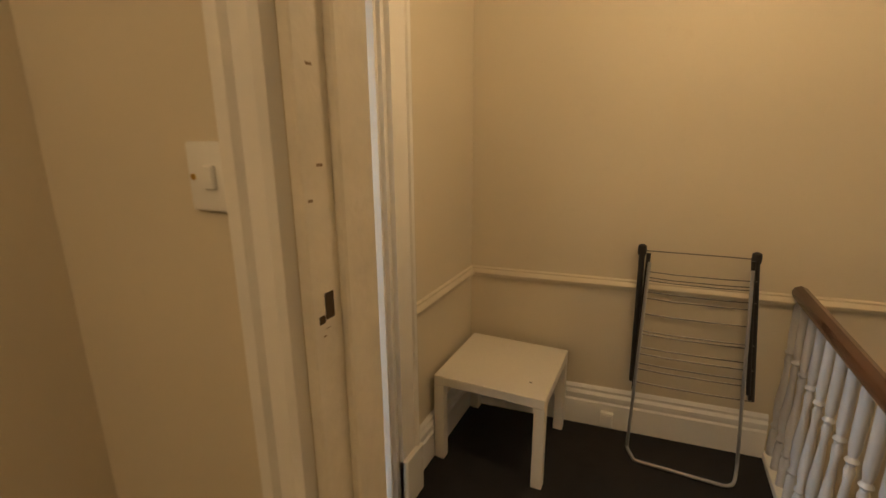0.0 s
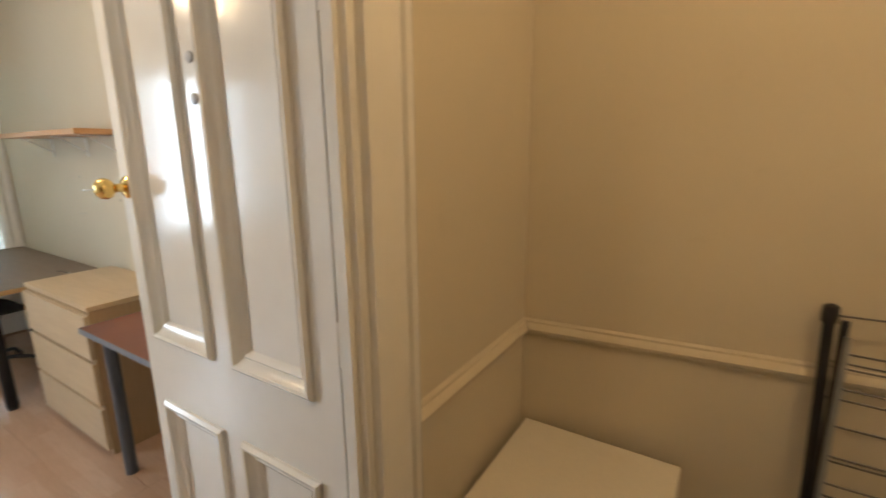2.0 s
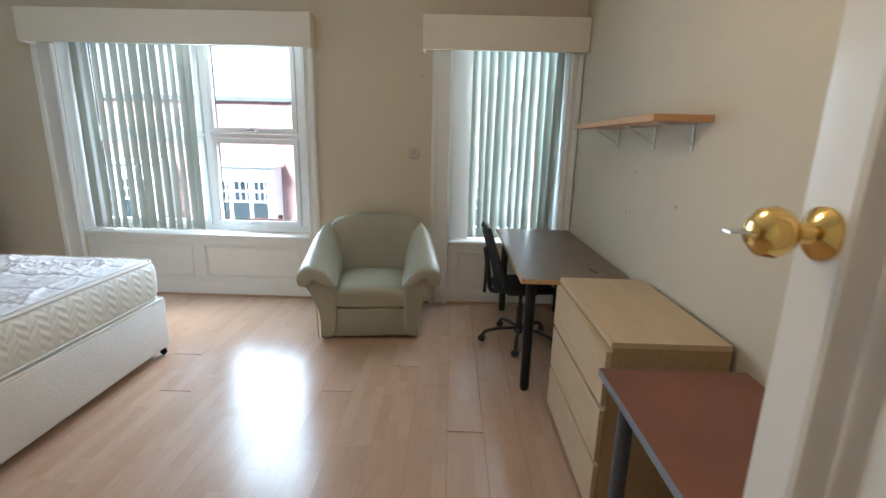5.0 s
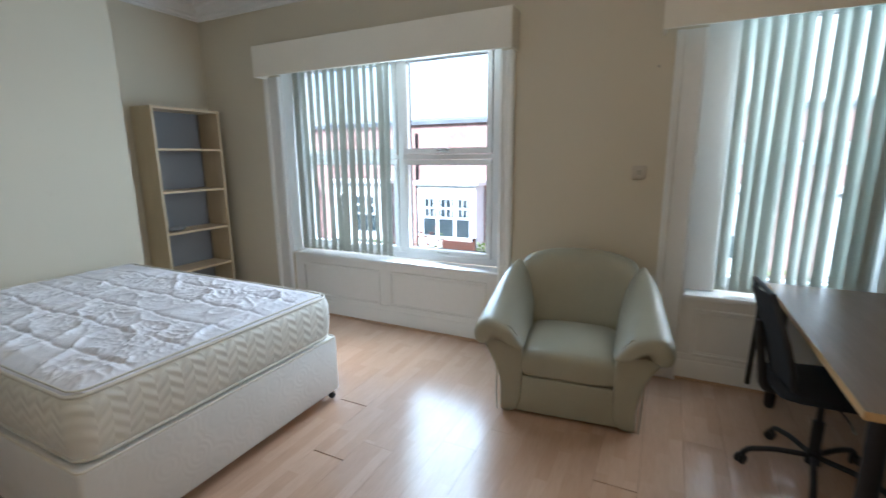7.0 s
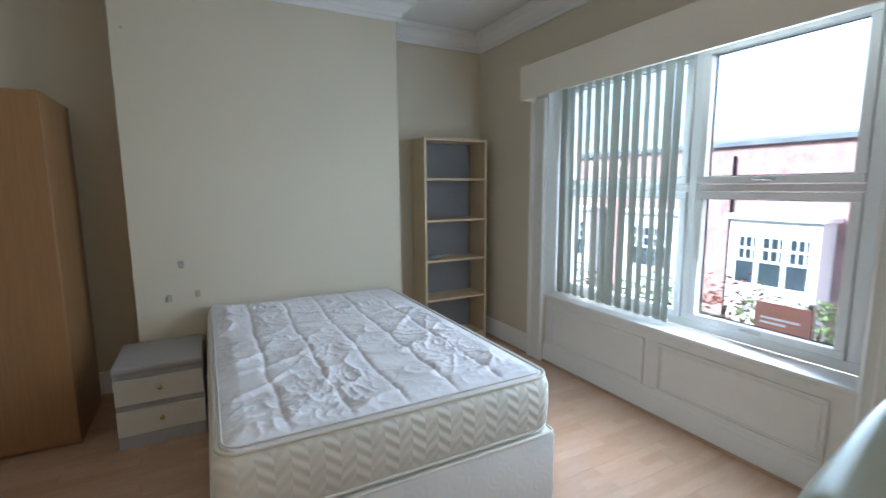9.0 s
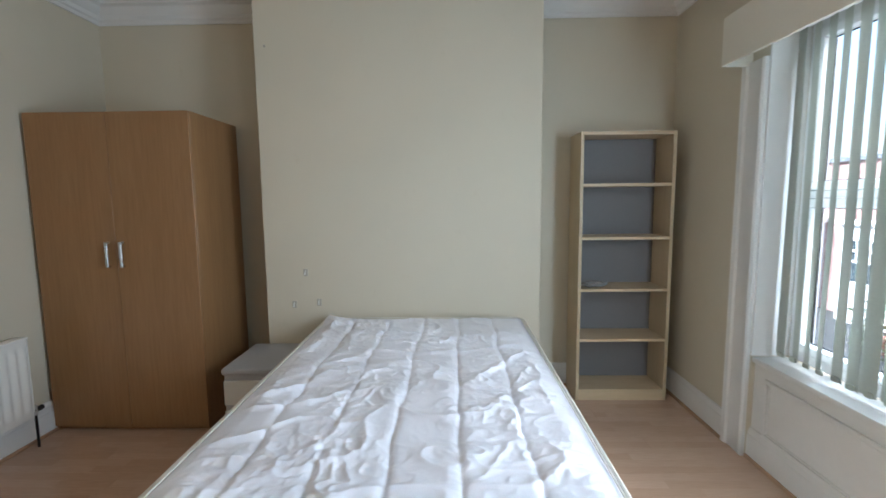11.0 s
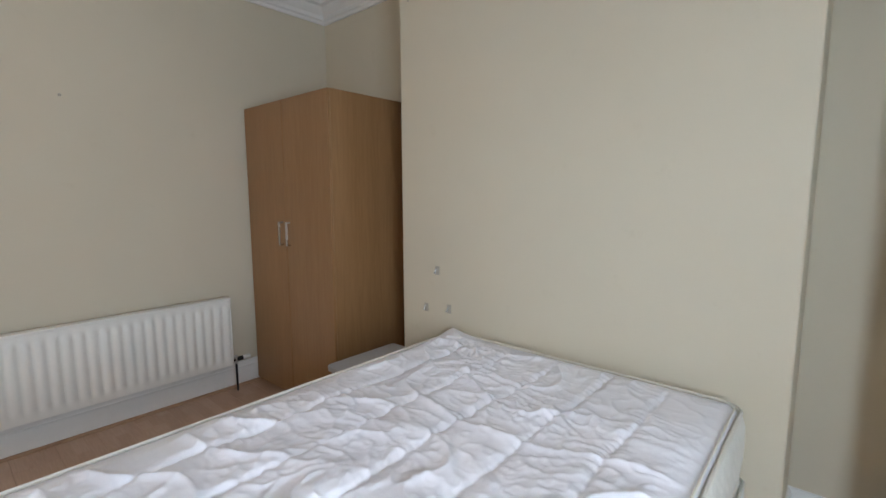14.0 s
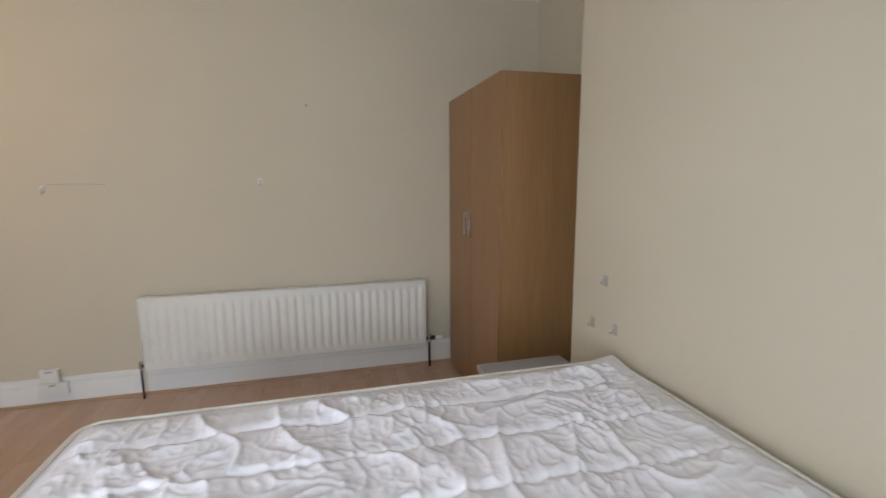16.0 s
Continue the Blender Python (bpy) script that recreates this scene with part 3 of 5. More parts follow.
for x0, x1, z0, z1 in PANELS:
    p = part("panel", box(x0 - 0.004, x1 + 0.004, DY + 0.014, DY + 0.030, z0 - 0.004, z1 + 0.004), GLOSS, door)
    bm = bmesh.new()
    join(bm, sweep(BOLECT, (x0, DY, z0), (x0, DY, z1), (1, 0, 0), (0, -1, 0), ma=-1, mb=-1))
    join(bm, sweep(BOLECT, (x1, DY, z0), (x1, DY, z1), (-1, 0, 0), (0, -1, 0), ma=-1, mb=-1))
    join(bm, sweep(BOLECT, (x0, DY, z0), (x1, DY, z0), (0, 0, 1), (0, -1, 0), ma=-1, mb=-1))
    join(bm, sweep(BOLECT, (x0, DY, z1), (x1, DY, z1), (0, 0, -1), (0, -1, 0), ma=-1, mb=-1))
    part("moulding", bm, GLOSS, p)
KX, KZ = -1.31, 1.395
knob = part("door_knob", lathe([(0.0, 0.0), (0.031, 0.0), (0.031, -0.004), (0.024, -0.010), (0.013, -0.016), (0.011, -0.030), (0.016, -0.036), (0.026, -0.044), (0.030, -0.056), (0.027, -0.070), (0.016, -0.080), (0.006, -0.082), (0.0, -0.082)], 24, (KX, DY, KZ), "y"), BRASS, door, "polished brass door knob")
part("key", box(KX - 0.007, KX + 0.007, DY - 0.108, DY - 0.083, KZ - 0.0015, KZ + 0.0015), CHROME, knob, "thin steel key in the knob")
for z in (1.70, 1.61):
    part("hole_plug", lathe([(0, 0), (0.013, 0), (0.013, -0.003), (0.010, -0.005), (0, -0.005)], 16, (-0.915, DY, z), "y"), GREYBOX, door, "round grey plug over an old hole")
for z in (0.22, 1.10, 1.78):
    part("hinge", lathe([(0.0, -0.05), (0.007, -0.05), (0.007, 0.05), (0.0, 0.05)], 10, (DX1 + 0.006, DY + 0.006, z)), GLOSS, door, "painted butt hinge")

# ---- landing ----
XN, YF, XR = -0.472, 1.17, 1.085
YB = 3.13


def north(x):
    """Where the landing's far wall runs, which is not quite square to the others."""
    return 2.975 + 0.10 * (x - XN)


structure("floor_landing", box(XN, XR, YF, YB + 0.03, -0.12, -0.002), CARPET, "charcoal carpet on the landing")
structure("floor_threshold", box(XE, XL, 1.21, 2.05, -0.12, 0.002), CARPET, "charcoal carpet in the doorway")
slant = sweep([(0, -2.7), (0, TOP), (-0.15, TOP), (-0.15, -2.7)], (XN - 0.06, north(XN - 0.06), 0), (2.30, north(2.30), 0), Vector((0.1, -1, 0)).normalized())
structure("wall_landing_north", slant, WALL, "cream plaster wall of landing and stairwell")
structure("wall_stairwell_east", box(2.10, 2.30, -1.6, 3.28, -2.7, TOP), WALL, "cream plaster wall beyond the stairs")
structure("ceiling_landing", box(XN, 2.30, -1.6, 3.4, TOP, TOP + 0.1), CEIL, "white landing ceiling")
wall = box(XL, 0.075, 1.05, YF, 0, TOP)
box(0.075, 0.92, 1.05, YF, 2.08, TOP, bm=wall)
box(0.92, 2.10, 1.05, YF, -2.7, TOP, bm=wall)
structure("wall_landing_south", wall, WALL, "cream plaster wall with a doorway")
structure("floor_hall", box(XL, 2.10, -1.6, YF, -0.12, 0.0), CARPET, "charcoal carpet of the room before the landing")
structure("wall_hall_south", box(XL, 2.10, -1.8, -1.6, -0.12, TOP), WALL, "plain cream wall")
structure("stairwell_floor", box(XR, 2.10, YF, 3.3, -2.8, -2.7), CARPET, "dark carpet at the foot of the stairwell")
wall = box(XR - 0.02, XR, YF, YB, -2.7, -0.12)
structure("wall_stairwell_west", wall, WALL, "cream plaster wall below the landing")

SLANT = tuple(Vector((0.1, -1)).normalized())
moulding("baseboard_landing", [((XN, north(XN)), (XR - 0.03, north(XR - 0.03)), SLANT, -1, 0), ((XN, north(XN)), (XN, 2.235), (1, 0), -1, 0)], TALLSKIRT, 0.0, TRIM, "tall white moulded skirting on the landing")
moulding("dado_rail", [((XN, north(XN)), (XR + 0.9, north(XR + 0.9)), SLANT, -1, 0), ((XN, north(XN)), (XN, 2.235), (1, 0), -1, 0)], DADO, 0.80, WALL, "moulded dado rail painted like the wall")

# the first doorway
fd = thing("door_frame_hall", "old cream door frame with chipped paint", "door frame", (0.075, 1.05, 0), kind="structure")
part("architrave", sweep([(w * 0.5, h) for w, h in ARCHI], (0.075, 1.05, 0), (0.075, 1.05, 2.22), (-1, 0, 0), (0, -1, 0)), GLOSS, fd, "white moulded architrave")
part("architrave", sweep(ARCHI, (0.92, 1.05, 0), (0.92, 1.05, 2.22), (1, 0, 0), (0, -1, 0)), GLOSS, fd)
lining = part("lining", box(0.075, 0.093, 1.05, 1.105, 0, 2.08, 0.002), CHIP, fd, "chipped cream door lining")
part("rebate", box(0.075, 0.105, 1.105, YF + 0.004, 0, 2.08, 0.003), CHIP, fd)
part("lining", box(0.902, 0.92, 1.05, YF + 0.004, 0, 2.08), CHIP, fd)
part("head", box(0.093, 0.902, 1.05, YF + 0.004, 2.06, 2.08), CHIP, fd)
rnd = random.Random(5)
hole = bmesh.new()
box(0.087, 0.0936, 1.070, 1.092, 1.36, 1.40, 0.003, bm=hole)
box(0.087, 0.0936, 1.058, 1.074, 1.357, 1.373, 0.003, bm=hole)
part("strike_hole", hole, HOLE, lining, "dark broken strike hole")
for z in (1.66, 1.55, 1.51, 1.35, 1.34):
    y = 1.055 + rnd.uniform(0, 0.02)
    part("chip", box(0.0885, 0.0935, y, y + rnd.uniform(0.006, 0.016), z, z + rnd.uniform(0.003, 0.007), 0.002), CHIPD, lining, "chip in the paint")

switch = thing("light_switch", "white square single light switch on the wall", "light switch", (-0.040, 1.05, 1.495))
part("plate", box(-0.083, 0.003, 1.040, 1.05, 1.495, 1.581, 0.004, 2), PLASTIC, switch)
part("rocker", box(-0.049, -0.031, 1.034, 1.041, 1.523, 1.553, 0.002), PLASTIC, switch)
for x in (-0.072, -0.008):
    part("screw", lathe([(0, 0), (0.004, 0), (0.004, -0.002), (0, -0.002)], 10, (x, 1.040, 1.538), "y"), BRASS, switch, "small brass screw")

# the bulbs
def pendant(x, y, label, z=2.45):
    lamp = thing("pendant_lamp", label, "lamp", (x, y, TOP))
    part("ceiling_rose", lathe([(0, 0), (0.045, 0), (0.04, -0.02), (0.012, -0.035), (0, -0.035)], 16, (x, y, TOP)), PLASTIC, lamp)
    part("cable", tube([(x, y, TOP - 0.03), (x, y, z + 0.11)], 0.003, 6), PLASTIC, lamp)
    part("holder", lathe([(0, 0.06), (0.018, 0.06), (0.02, 0), (0, 0)], 14, (x, y, z + 0.07)), PLASTIC, lamp)
    g = part("bulb", lathe([(0, 0.07), (0.013, 0.07), (0.02, 0.04), (0.03, 0.01), (0.028, -0.015), (0.015, -0.028), (0, -0.03)], 16, (x, y, z)), glow, lamp, "lit warm bulb")
    g.visible_shadow = False


pendant(0.75, 2.0, "bare warm bulb hanging from the landing ceiling")
pendant(-2.0, 1.36, "bare warm bulb hanging from the bedroom ceiling", 2.20)
# added out of view, to go with the fill light before the landing
pendant(0.3, -0.55, "added unseen bulb for fill light in the room before the landing")


def balustrade():
    b = thing("balustrade", "dark wooden handrail on grey-white turned balusters", "balustrade", (XR, 2.1, 0))
    part("stringer", box(XR - 0.03, XR + 0.03, YF, YB, -0.12, 0.03, 0.004), TRIM, b, "white painted base rail")
    prof = [(-0.022, 0), (-0.03, 0.012), (-0.032, 0.032), (-0.024, 0.05), (0, 0.06), (0.024, 0.05), (0.032, 0.032), (0.03, 0.012), (0.022, 0)]
    part("handrail", sweep(prof, (XR, YF, 0.848), (XR, YB - 0.002, 0.848), (1, 0, 0)), DARKWOOD, b, "polished dark mahogany handrail")
    turned = [(0.019, 0.03), (0.019, 0.16), (0.012, 0.175), (0.021, 0.19), (0.013, 0.21), (0.020, 0.27), (0.021, 0.33), (0.014, 0.43), (0.011, 0.50), (0.016, 0.55), (0.011, 0.57), (0.02, 0.585), (0.012, 0.60), (0.018, 0.64), (0.019, 0.848)]
    first = None
    for k in range(16):
        y = YB - 0.02 - 0.115 * k
        if first is None:
            first = part("baluster", lathe(turned, 14, (XR, y, 0)), BALUS, b, "grey-white turned baluster")
        else:
            o = new("baluster", first.data)
            o.parent, o.location = b, (0, -0.115 * k, 0)
            tagged(o, "grey-white turned baluster")


balustrade()


def side_table():
    t = thing("side_table", "small square cream-white side table in the landing corner", "table", (-0.135, 2.72, 0))
    part("tabletop", box(-0.442, 0.100, 2.42, 2.95, 0.413, 0.462, 0.003), TABLEW, t)
    for x in (-0.442, 0.05):
        for y in (2.42, 2.90):
            part("leg", box(x, x + 0.05, y, y + 0.05, 0, 0.413, 0.002), TABLEW, t)
    part("chip", box(-0.005, 0.008, 2.54, 2.547, 0.4615, 0.4625), HOLE, t, "small chip in the surface")


side_table()


def drying_rack():
    r = thing("clothes_airer", "folded grey metal clothes airer leaning on the wall", "clothes airer", (0.67, 2.95, 0))
    lean = 0.075

    def at(x, z, d=0.0):
        return (x, 2.945 + lean * z - d + 0.07 * (x - 0.41), z)
    for x, xb in ((0.410, 0.425), (0.882, 0.945)):
        part("side_bar", tube([at(xb, 0.36, 0.02), at(x, 1.035, 0.02)], 0.014, 10), BLACK, r, "black plastic side bar")
        part("end_cap", lathe([(0, 0), (0.019, 0), (0.021, 0.02), (0.019, 0.045), (0.008, 0.052), (0, 0.052)], 14, at(x, 1.015, 0.02)), BLACK, r, "black plastic joint cap")
    part("inner_bar", tube([at(0.925, 0.40, 0.045), at(0.868, 1.03, 0.045)], 0.010, 10), BLACK, r)
    part("inner_bar", tube([at(0.437, 0.33, 0.045), at(0.44, 1.03, 0.045)], 0.010, 10), BLACK, r)
    part("leg_frame", tube(arc([at(0.448, 0.99, 0.06), at(0.435, 0.012, 0.06), (0.475, 2.80, 0.012)], 0.02), 0.008, 10), GREYTUBE, r, "grey metal leg")
    part("leg_frame", tube(arc([at(0.868, 0.99, 0.06), at(0.915, 0.04, 0.10), (0.895, 2.79, 0.012), (0.475, 2.80, 0.012)], 0.05), 0.008, 10), GREYTUBE, r, "grey metal leg loop on the floor")
    for k, z in enumerate((1.035, 0.94, 0.905, 0.89, 0.84, 0.80, 0.72, 0.64, 0.615, 0.545, 0.52, 0.46, 0.43, 0.37)):
        sag = 0.006 if k else 0.0
        d = 0.02 + 0.022 * (k % 3 == 1)
        part("wire", tube([at(0.43, z, d), at(0.56, z - sag, d), at(0.76, z - sag, d), at(0.945 - 0.06 * (z - 0.36) / 0.68, z - 0.002, d)], 0.0032, 6), WIRE, r)


drying_rack()
sk = thing("cable_socket", "small white socket box on the landing skirting", "socket", (0.317, 3.015, 0.03))
part("box", box(0.285, 0.35, 3.000, 3.027, 0.03, 0.105, 0.004), PLASTIC, sk)
part("flap", box(0.292, 0.343, 2.996, 3.0, 0.045, 0.095, 0.001), PLASTIC, sk)

# ---- the bed ----
BX0, BX1, BY0, BY1 = -3.675, -2.305, -2.345, -0.325


def rounded(x0, x1, y0, y1, r, n=6):
    out = []
    for cx, cy, a0 in ((x1 - r, y1 - r, 0), (x0 + r, y1 - r, 90), (x0 + r, y0 + r, 180), (x1 - r, y0 + r, 270)):
        for k in range(n + 1):
            a = radians(a0 + 90 * k / n)
            out.append((cx + r * math.cos(a), cy + r * math.sin(a)))
    return out


def bed():
    b = thing("divan_bed", "white damask divan bed base on castors", "bed", ((BX0 + BX1) / 2, (BY0 + BY1) / 2, 0))
    for y0, y1 in ((BY0 + 0.01, -1.345), (-1.341, BY1 + 0.012)):
        part("base_half", box(BX0 - 0.012, BX1 + 0.018, y0, y1, 0.055, 0.407, 0.02, 3), DAMASK, b)
    part("base_piping", tube([(x, y, 0.406) for x, y in rounded(BX0 - 0.008, BX1 + 0.014, BY0 + 0.012, BY1 + 0.008, 0.03)], 0.006, 6, True), PIPING, b)
    for x in (BX0 + 0.03, BX1 - 0.02):
        for y in (BY0 + 0.1, BY1 - 0.02):
            c = part("castor", lathe([(0, -0.012), (0.018, -0.012), (0.024, -0.006), (0.024, 0.006), (0.018, 0.012), (0, 0.012)], 14, (x, y, 0.025), "x"), BLACK, b, "black castor wheel")
            part("stem", lathe([(0, 0), (0.012, 0), (0.012, 0.02), (0, 0.02)], 10, (x, y, 0.038)), BLACKM, c)
    for y in (-1.0, -1.75):
        part("drawer_grip", box(BX1 + 0.016, BX1 + 0.020, y - 0.05, y + 0.05, 0.365, 0.378, 0.002), BLACKM, b, "dark drawer grip slot")
    m = thing("mattress", "cream chevron-quilted mattress with a crumpled white satin top", "mattress", ((BX0 + BX1) / 2, (BY0 + BY1) / 2, 0.412))
    z0, z1 = 0.412, 0.672
    rings = []
    for z, inset in ((z0, 0.03), (z0 + 0.012, 0.012), (z0 + 0.04, 0.0), (z0 + 0.13, -0.006), (z1 - 0.05, -0.004), (z1 - 0.02, 0.004), (z1 - 0.004, 0.02)):
        rings.append([(x, y, z) for x, y in rounded(BX0 + inset, BX1 - inset, BY0 + inset, BY1 - inset, 0.07 - inset * 0.5)])
    part("border", loft(rings), TICK, m, "cream chevron-quilted mattress side")
    for z, i in ((z1 - 0.002, 0.012), (z0 + 0.012, 0.008)):
        part("piping", tube([(x, y, z + 0.004 * math.sin(9 * x + 7 * y)) for x, y in rounded(BX0 + i, BX1 - i, BY0 + i, BY1 - i, 0.07, 9)], 0.0075, 8, True), PIPING, m, "cream corded edge")
    # the satin top: long puffed channels with creases across them
    nx, ny = 230, 330
    x0, x1, y0, y1 = BX0 + 0.022, BX1 - 0.022, BY0 + 0.022, BY1 - 0.022
    verts, faces = [], []
    rc = 0.07
    for j in range(ny + 1):
        for i in range(nx + 1):
            x, y = x0 + (x1 - x0) * i / nx, y0 + (y1 - y0) * j / ny
            # corners are rounded by drawing them in
            for cx, sx in ((x0 + rc, -1), (x1 - rc, 1)):
                for cy, sy in ((y0 + rc, -1), (y1 - rc, 1)):
                    dx, dy = (x - cx) * sx, (y - cy) * sy
                    if dx > 0 and dy > 0:
                        big, d = max(dx, dy), math.hypot(dx, dy)
                        x, y = cx + sx * dx * big / d, cy + sy * dy * big / d
            edge = min(x - x0, x1 - x, y - y0, y1 - y, 0.09) / 0.09
            edge = max(edge, 0.0)
            wob = 0.028 * noise.noise((x * 1.1, y * 1.7, 3.1)) + 0.012 * noise.noise((x * 4, y * 5, 8.0))
            ch = ((x + wob - x0) / 0.222) % 1.0
            puff = 1 - abs(2 * ch - 1) ** 9
            fade = 0.5 + 0.5 * noise.noise((x * 1.3, y * 1.1, 12.0))
            seam = 0.016 * (puff - 0.5) * (0.5 + fade)
            lap = 0.004 * max(0, 1 - abs(ch - 0.14) / 0.14) * max(0, noise.noise((x * 2 + 5, y * 2.3, 1.0)) + 0.25)
            wx, wy = x + 0.10 * noise.noise((x * 2.1, y * 1.7, 2)), y + 0.10 * noise.noise((x * 1.9, y * 2.3, 7))
            r1 = max(0.0, 1 - abs(noise.noise((wx * 3.2 + wy * 1.5, wy * 4.5 - wx, 4.0))) * 2.2)
            r2 = max(0.0, 1 - abs(noise.noise((wx * 5 + wy * 5, wy * 9 - wx * 4, 9.0))) * 2.0)
            r3 = max(0.0, 1 - abs(noise.noise((wx * 12 - wy * 6, wy * 14 + wx * 8, 15.0))) * 1.7)
            r4 = max(0.0, 1 - abs(noise.noise((wx * 25 + wy * 9, wy * 27 - wx * 12, 21.0))) * 1.7)
            m2 = max(0.0, 0.45 + noise.noise((x * 3.1, y * 2.6, 31.0)))
            m3 = max(0.0, 0.30 + noise.noise((x * 3.7, y * 4.1, 41.0)))
            # short pulls gathered along the seams and the edges
            near = math.exp(-min(ch, 1 - ch) * 0.222 / 0.035)
            pull = max(0.0, 1 - abs(noise.noise((wx * 5, wy * 21, 51.0))) * 1.8) ** 2
            rim_x, rim_y = math.exp(-min(x - x0, x1 - x) / 0.06), math.exp(-min(y - y0, y1 - y) / 0.06)
            tick = rim_x * max(0.0, noise.noise((x * 6, y * 30, 61.0))) + rim_y * max(0.0, noise.noise((x * 30, y * 6, 71.0)))
            crease = 0.013 * r1 ** 4 + 0.011 * r2 ** 4 * m2 + 0.012 * r3 ** 4 * m3 + 0.005 * r4 ** 4 * m2 + 0.006 * near * pull + 0.010 * tick + 0.006 * noise.noise((x * 6, y * 4, 81.0)) - 0.006
            z = z1 + (0.006 + seam + lap + crease * (0.5 + fade)) * edge + 0.014 * edge ** 0.5
            # the head corner by the bedside cabinet is turned up a little
            lift = max(0.0, 1 - math.hypot(x - x1, y - y0) / 0.30)
            z += 0.035 * lift ** 2
            verts.append((x, y, z))
    for j in range(ny):
        for i in range(nx):
            a = j * (nx + 1) + i
            faces.append((a, a + 1, a + nx + 2, a + nx + 1))
    me = bpy.data.meshes.new("satin_top")
    me.from_pydata(verts, [], faces)
    me.transform(PLACE[m].inverted())
    me.materials.append(SATIN)
    for p in me.polygons:
        p.use_smooth = True
    top = new("satin_top", me)
    top.parent = m
    tagged(top, "crumpled white satin quilted top")
    part("edge_stitching", tube([(x, y, z1 + 0.014) for x, y in rounded(x0 + 0.008, x1 - 0.008, y0 + 0.008, y1 - 0.008, 0.06, 9)], 0.004, 6, True), PIPING, m)


bed()


def bedside():
    c = thing("bedside_cabinet", "grey two-drawer bedside cabinet with cream fronts", "cabinet", (-2.03, -2.13, 0))
    x0, x1, y0, y1 = -2.265, -1.80, YC + 0.012, -1.885
    part("body", box(x0 + 0.004, x1 - 0.004, y0, y1 - 0.02, 0.0, 0.452, 0.002), GREYBOX, c)
    part("top", box(x0, x1, y0, y1 + 0.010, 0.455, 0.496, 0.012, 3), GREYBOX, c, "pale grey rounded top")
    part("plinth", box(x0 + 0.006, x1 - 0.006, y1 - 0.02, y1 - 0.008, 0.0, 0.074, 0.001), GREYBOX, c)
    for z0, z1 in ((0.078, 0.228), (0.266, 0.416)):
        d = part("drawer", box(x0 + 0.006, x1 - 0.006, y1 - 0.018, y1, z0, z1, 0.003), CREAMF, c, "cream drawer front")
        part("knob", lathe([(0, 0), (0.008, 0), (0.006, 0.012), (0.013, 0.018), (0.013, 0.024), (0, 0.028)], 14, ((x0 + x1) / 2, y1, (z0 + z1) / 2 + 0.01), "y"), BRASS, d, "small brass knob")


bedside()


def wardrobe():
    w = thing("wardrobe", "tall beech-veneer two-door wardrobe with steel handles", "wardrobe", (-1.075, -2.4, 0))
    x0, x1, y0, y1, h = -1.592, -0.568, -2.70, -2.10, 2.04
    part("side_panel", box(x0, x0 + 0.018, y0, y1, 0, h, 0.001), BEECH, w)
    part("side_panel", box(x1 - 0.018, x1, y0, y1, 0, h, 0.001), BEECH, w)
    part("top", box(x0 + 0.018, x1 - 0.018, y0, y1, h - 0.018, h), BEECH, w)
    part("back", box(x0 + 0.018, x1 - 0.018, y0, y0 + 0.006, 0.06, h - 0.018), BEECH, w)
    part("plinth", box(x0 + 0.018, x1 - 0.018, y1 - 0.03, y1 - 0.014, 0, 0.06), BEECH, w)
    part("shelf", box(x0 + 0.018, x1 - 0.018, y0 + 0.006, y1, 0.06, 0.078), BEECH, w)
    mid = (x0 + x1) / 2
    for a, b, hx in ((x0 + 0.001, mid - 0.0015, mid - 0.045), (mid + 0.0015, x1 - 0.001, mid + 0.045)):
        d = part("door", box(a, b, y1 + 0.001, y1 + 0.019, 0.03, h - 0.001, 0.0015), BEECH, w)
        bm = tube(arc([(hx, y1 + 0.019, 1.24), (hx, y1 + 0.046, 1.24), (hx, y1 + 0.046, 1.09), (hx, y1 + 0.019, 1.09)], 0.012), 0.006, 8)
        box(hx - 0.010, hx + 0.010, y1 + 0.042, y1 + 0.051, 1.085, 1.245, 0.003, bm=bm)
        part("handle", bm, CHROME, d, "flat brushed steel bar handle")


wardrobe()


def bookcase():
    b = thing("bookcase", "tall narrow empty birch bookcase with a back coloured as shaded", "bookcase", (-4.42, -2.66, 0))
    x0, x1, y0, y1, h = -4.748, -4.088, YS + 0.02, -2.52, 1.945
    part("side", box(x0, x0 + 0.022, y0, y1, 0, h, 0.001), PALEV, b)
    part("side", box(x1 - 0.022, x1, y0, y1, 0, h, 0.001), PALEV, b)
    part("top", box(x0 + 0.022, x1 - 0.022, y0, y1 - 0.001, h - 0.022, h - 0.001), PALE, b)
    part("back", box(x0 + 0.022, x1 - 0.022, y0, y0 + 0.005, 0.06, h - 0.022), BACKP, b, "hardboard back with shade in its grey colour")
    part("plinth", box(x0 + 0.022, x1 - 0.022, y1 - 0.02, y1 - 0.004, 0, 0.062), PALE, b)
    for z in (0.062, 0.445, 0.815, 1.19, 1.568):
        part("shelf", box(x0 + 0.022, x1 - 0.022, y0 + 0.005, y1 - 0.004, z, z + 0.02, 0.001), PALE, b)


bookcase()
rnd = random.Random(11)
bm = bmesh.new()
bmesh.ops.create_icosphere(bm, subdivisions=3, radius=1.0)
for v in bm.verts:
    f = 1 + 0.5 * noise.noise(v.co * 2.7) + 0.25 * noise.noise(v.co * 7)
    v.co = Vector((-4.22 + v.co.x * 0.085 * f, -2.60 + v.co.y * 0.05 * f, 0.835 + (v.co.z + 1) * 0.020 * max(0.2, f)))
low = min(v.co.z for v in bm.verts)
for v in bm.verts:
    v.co.z += 0.836 - low
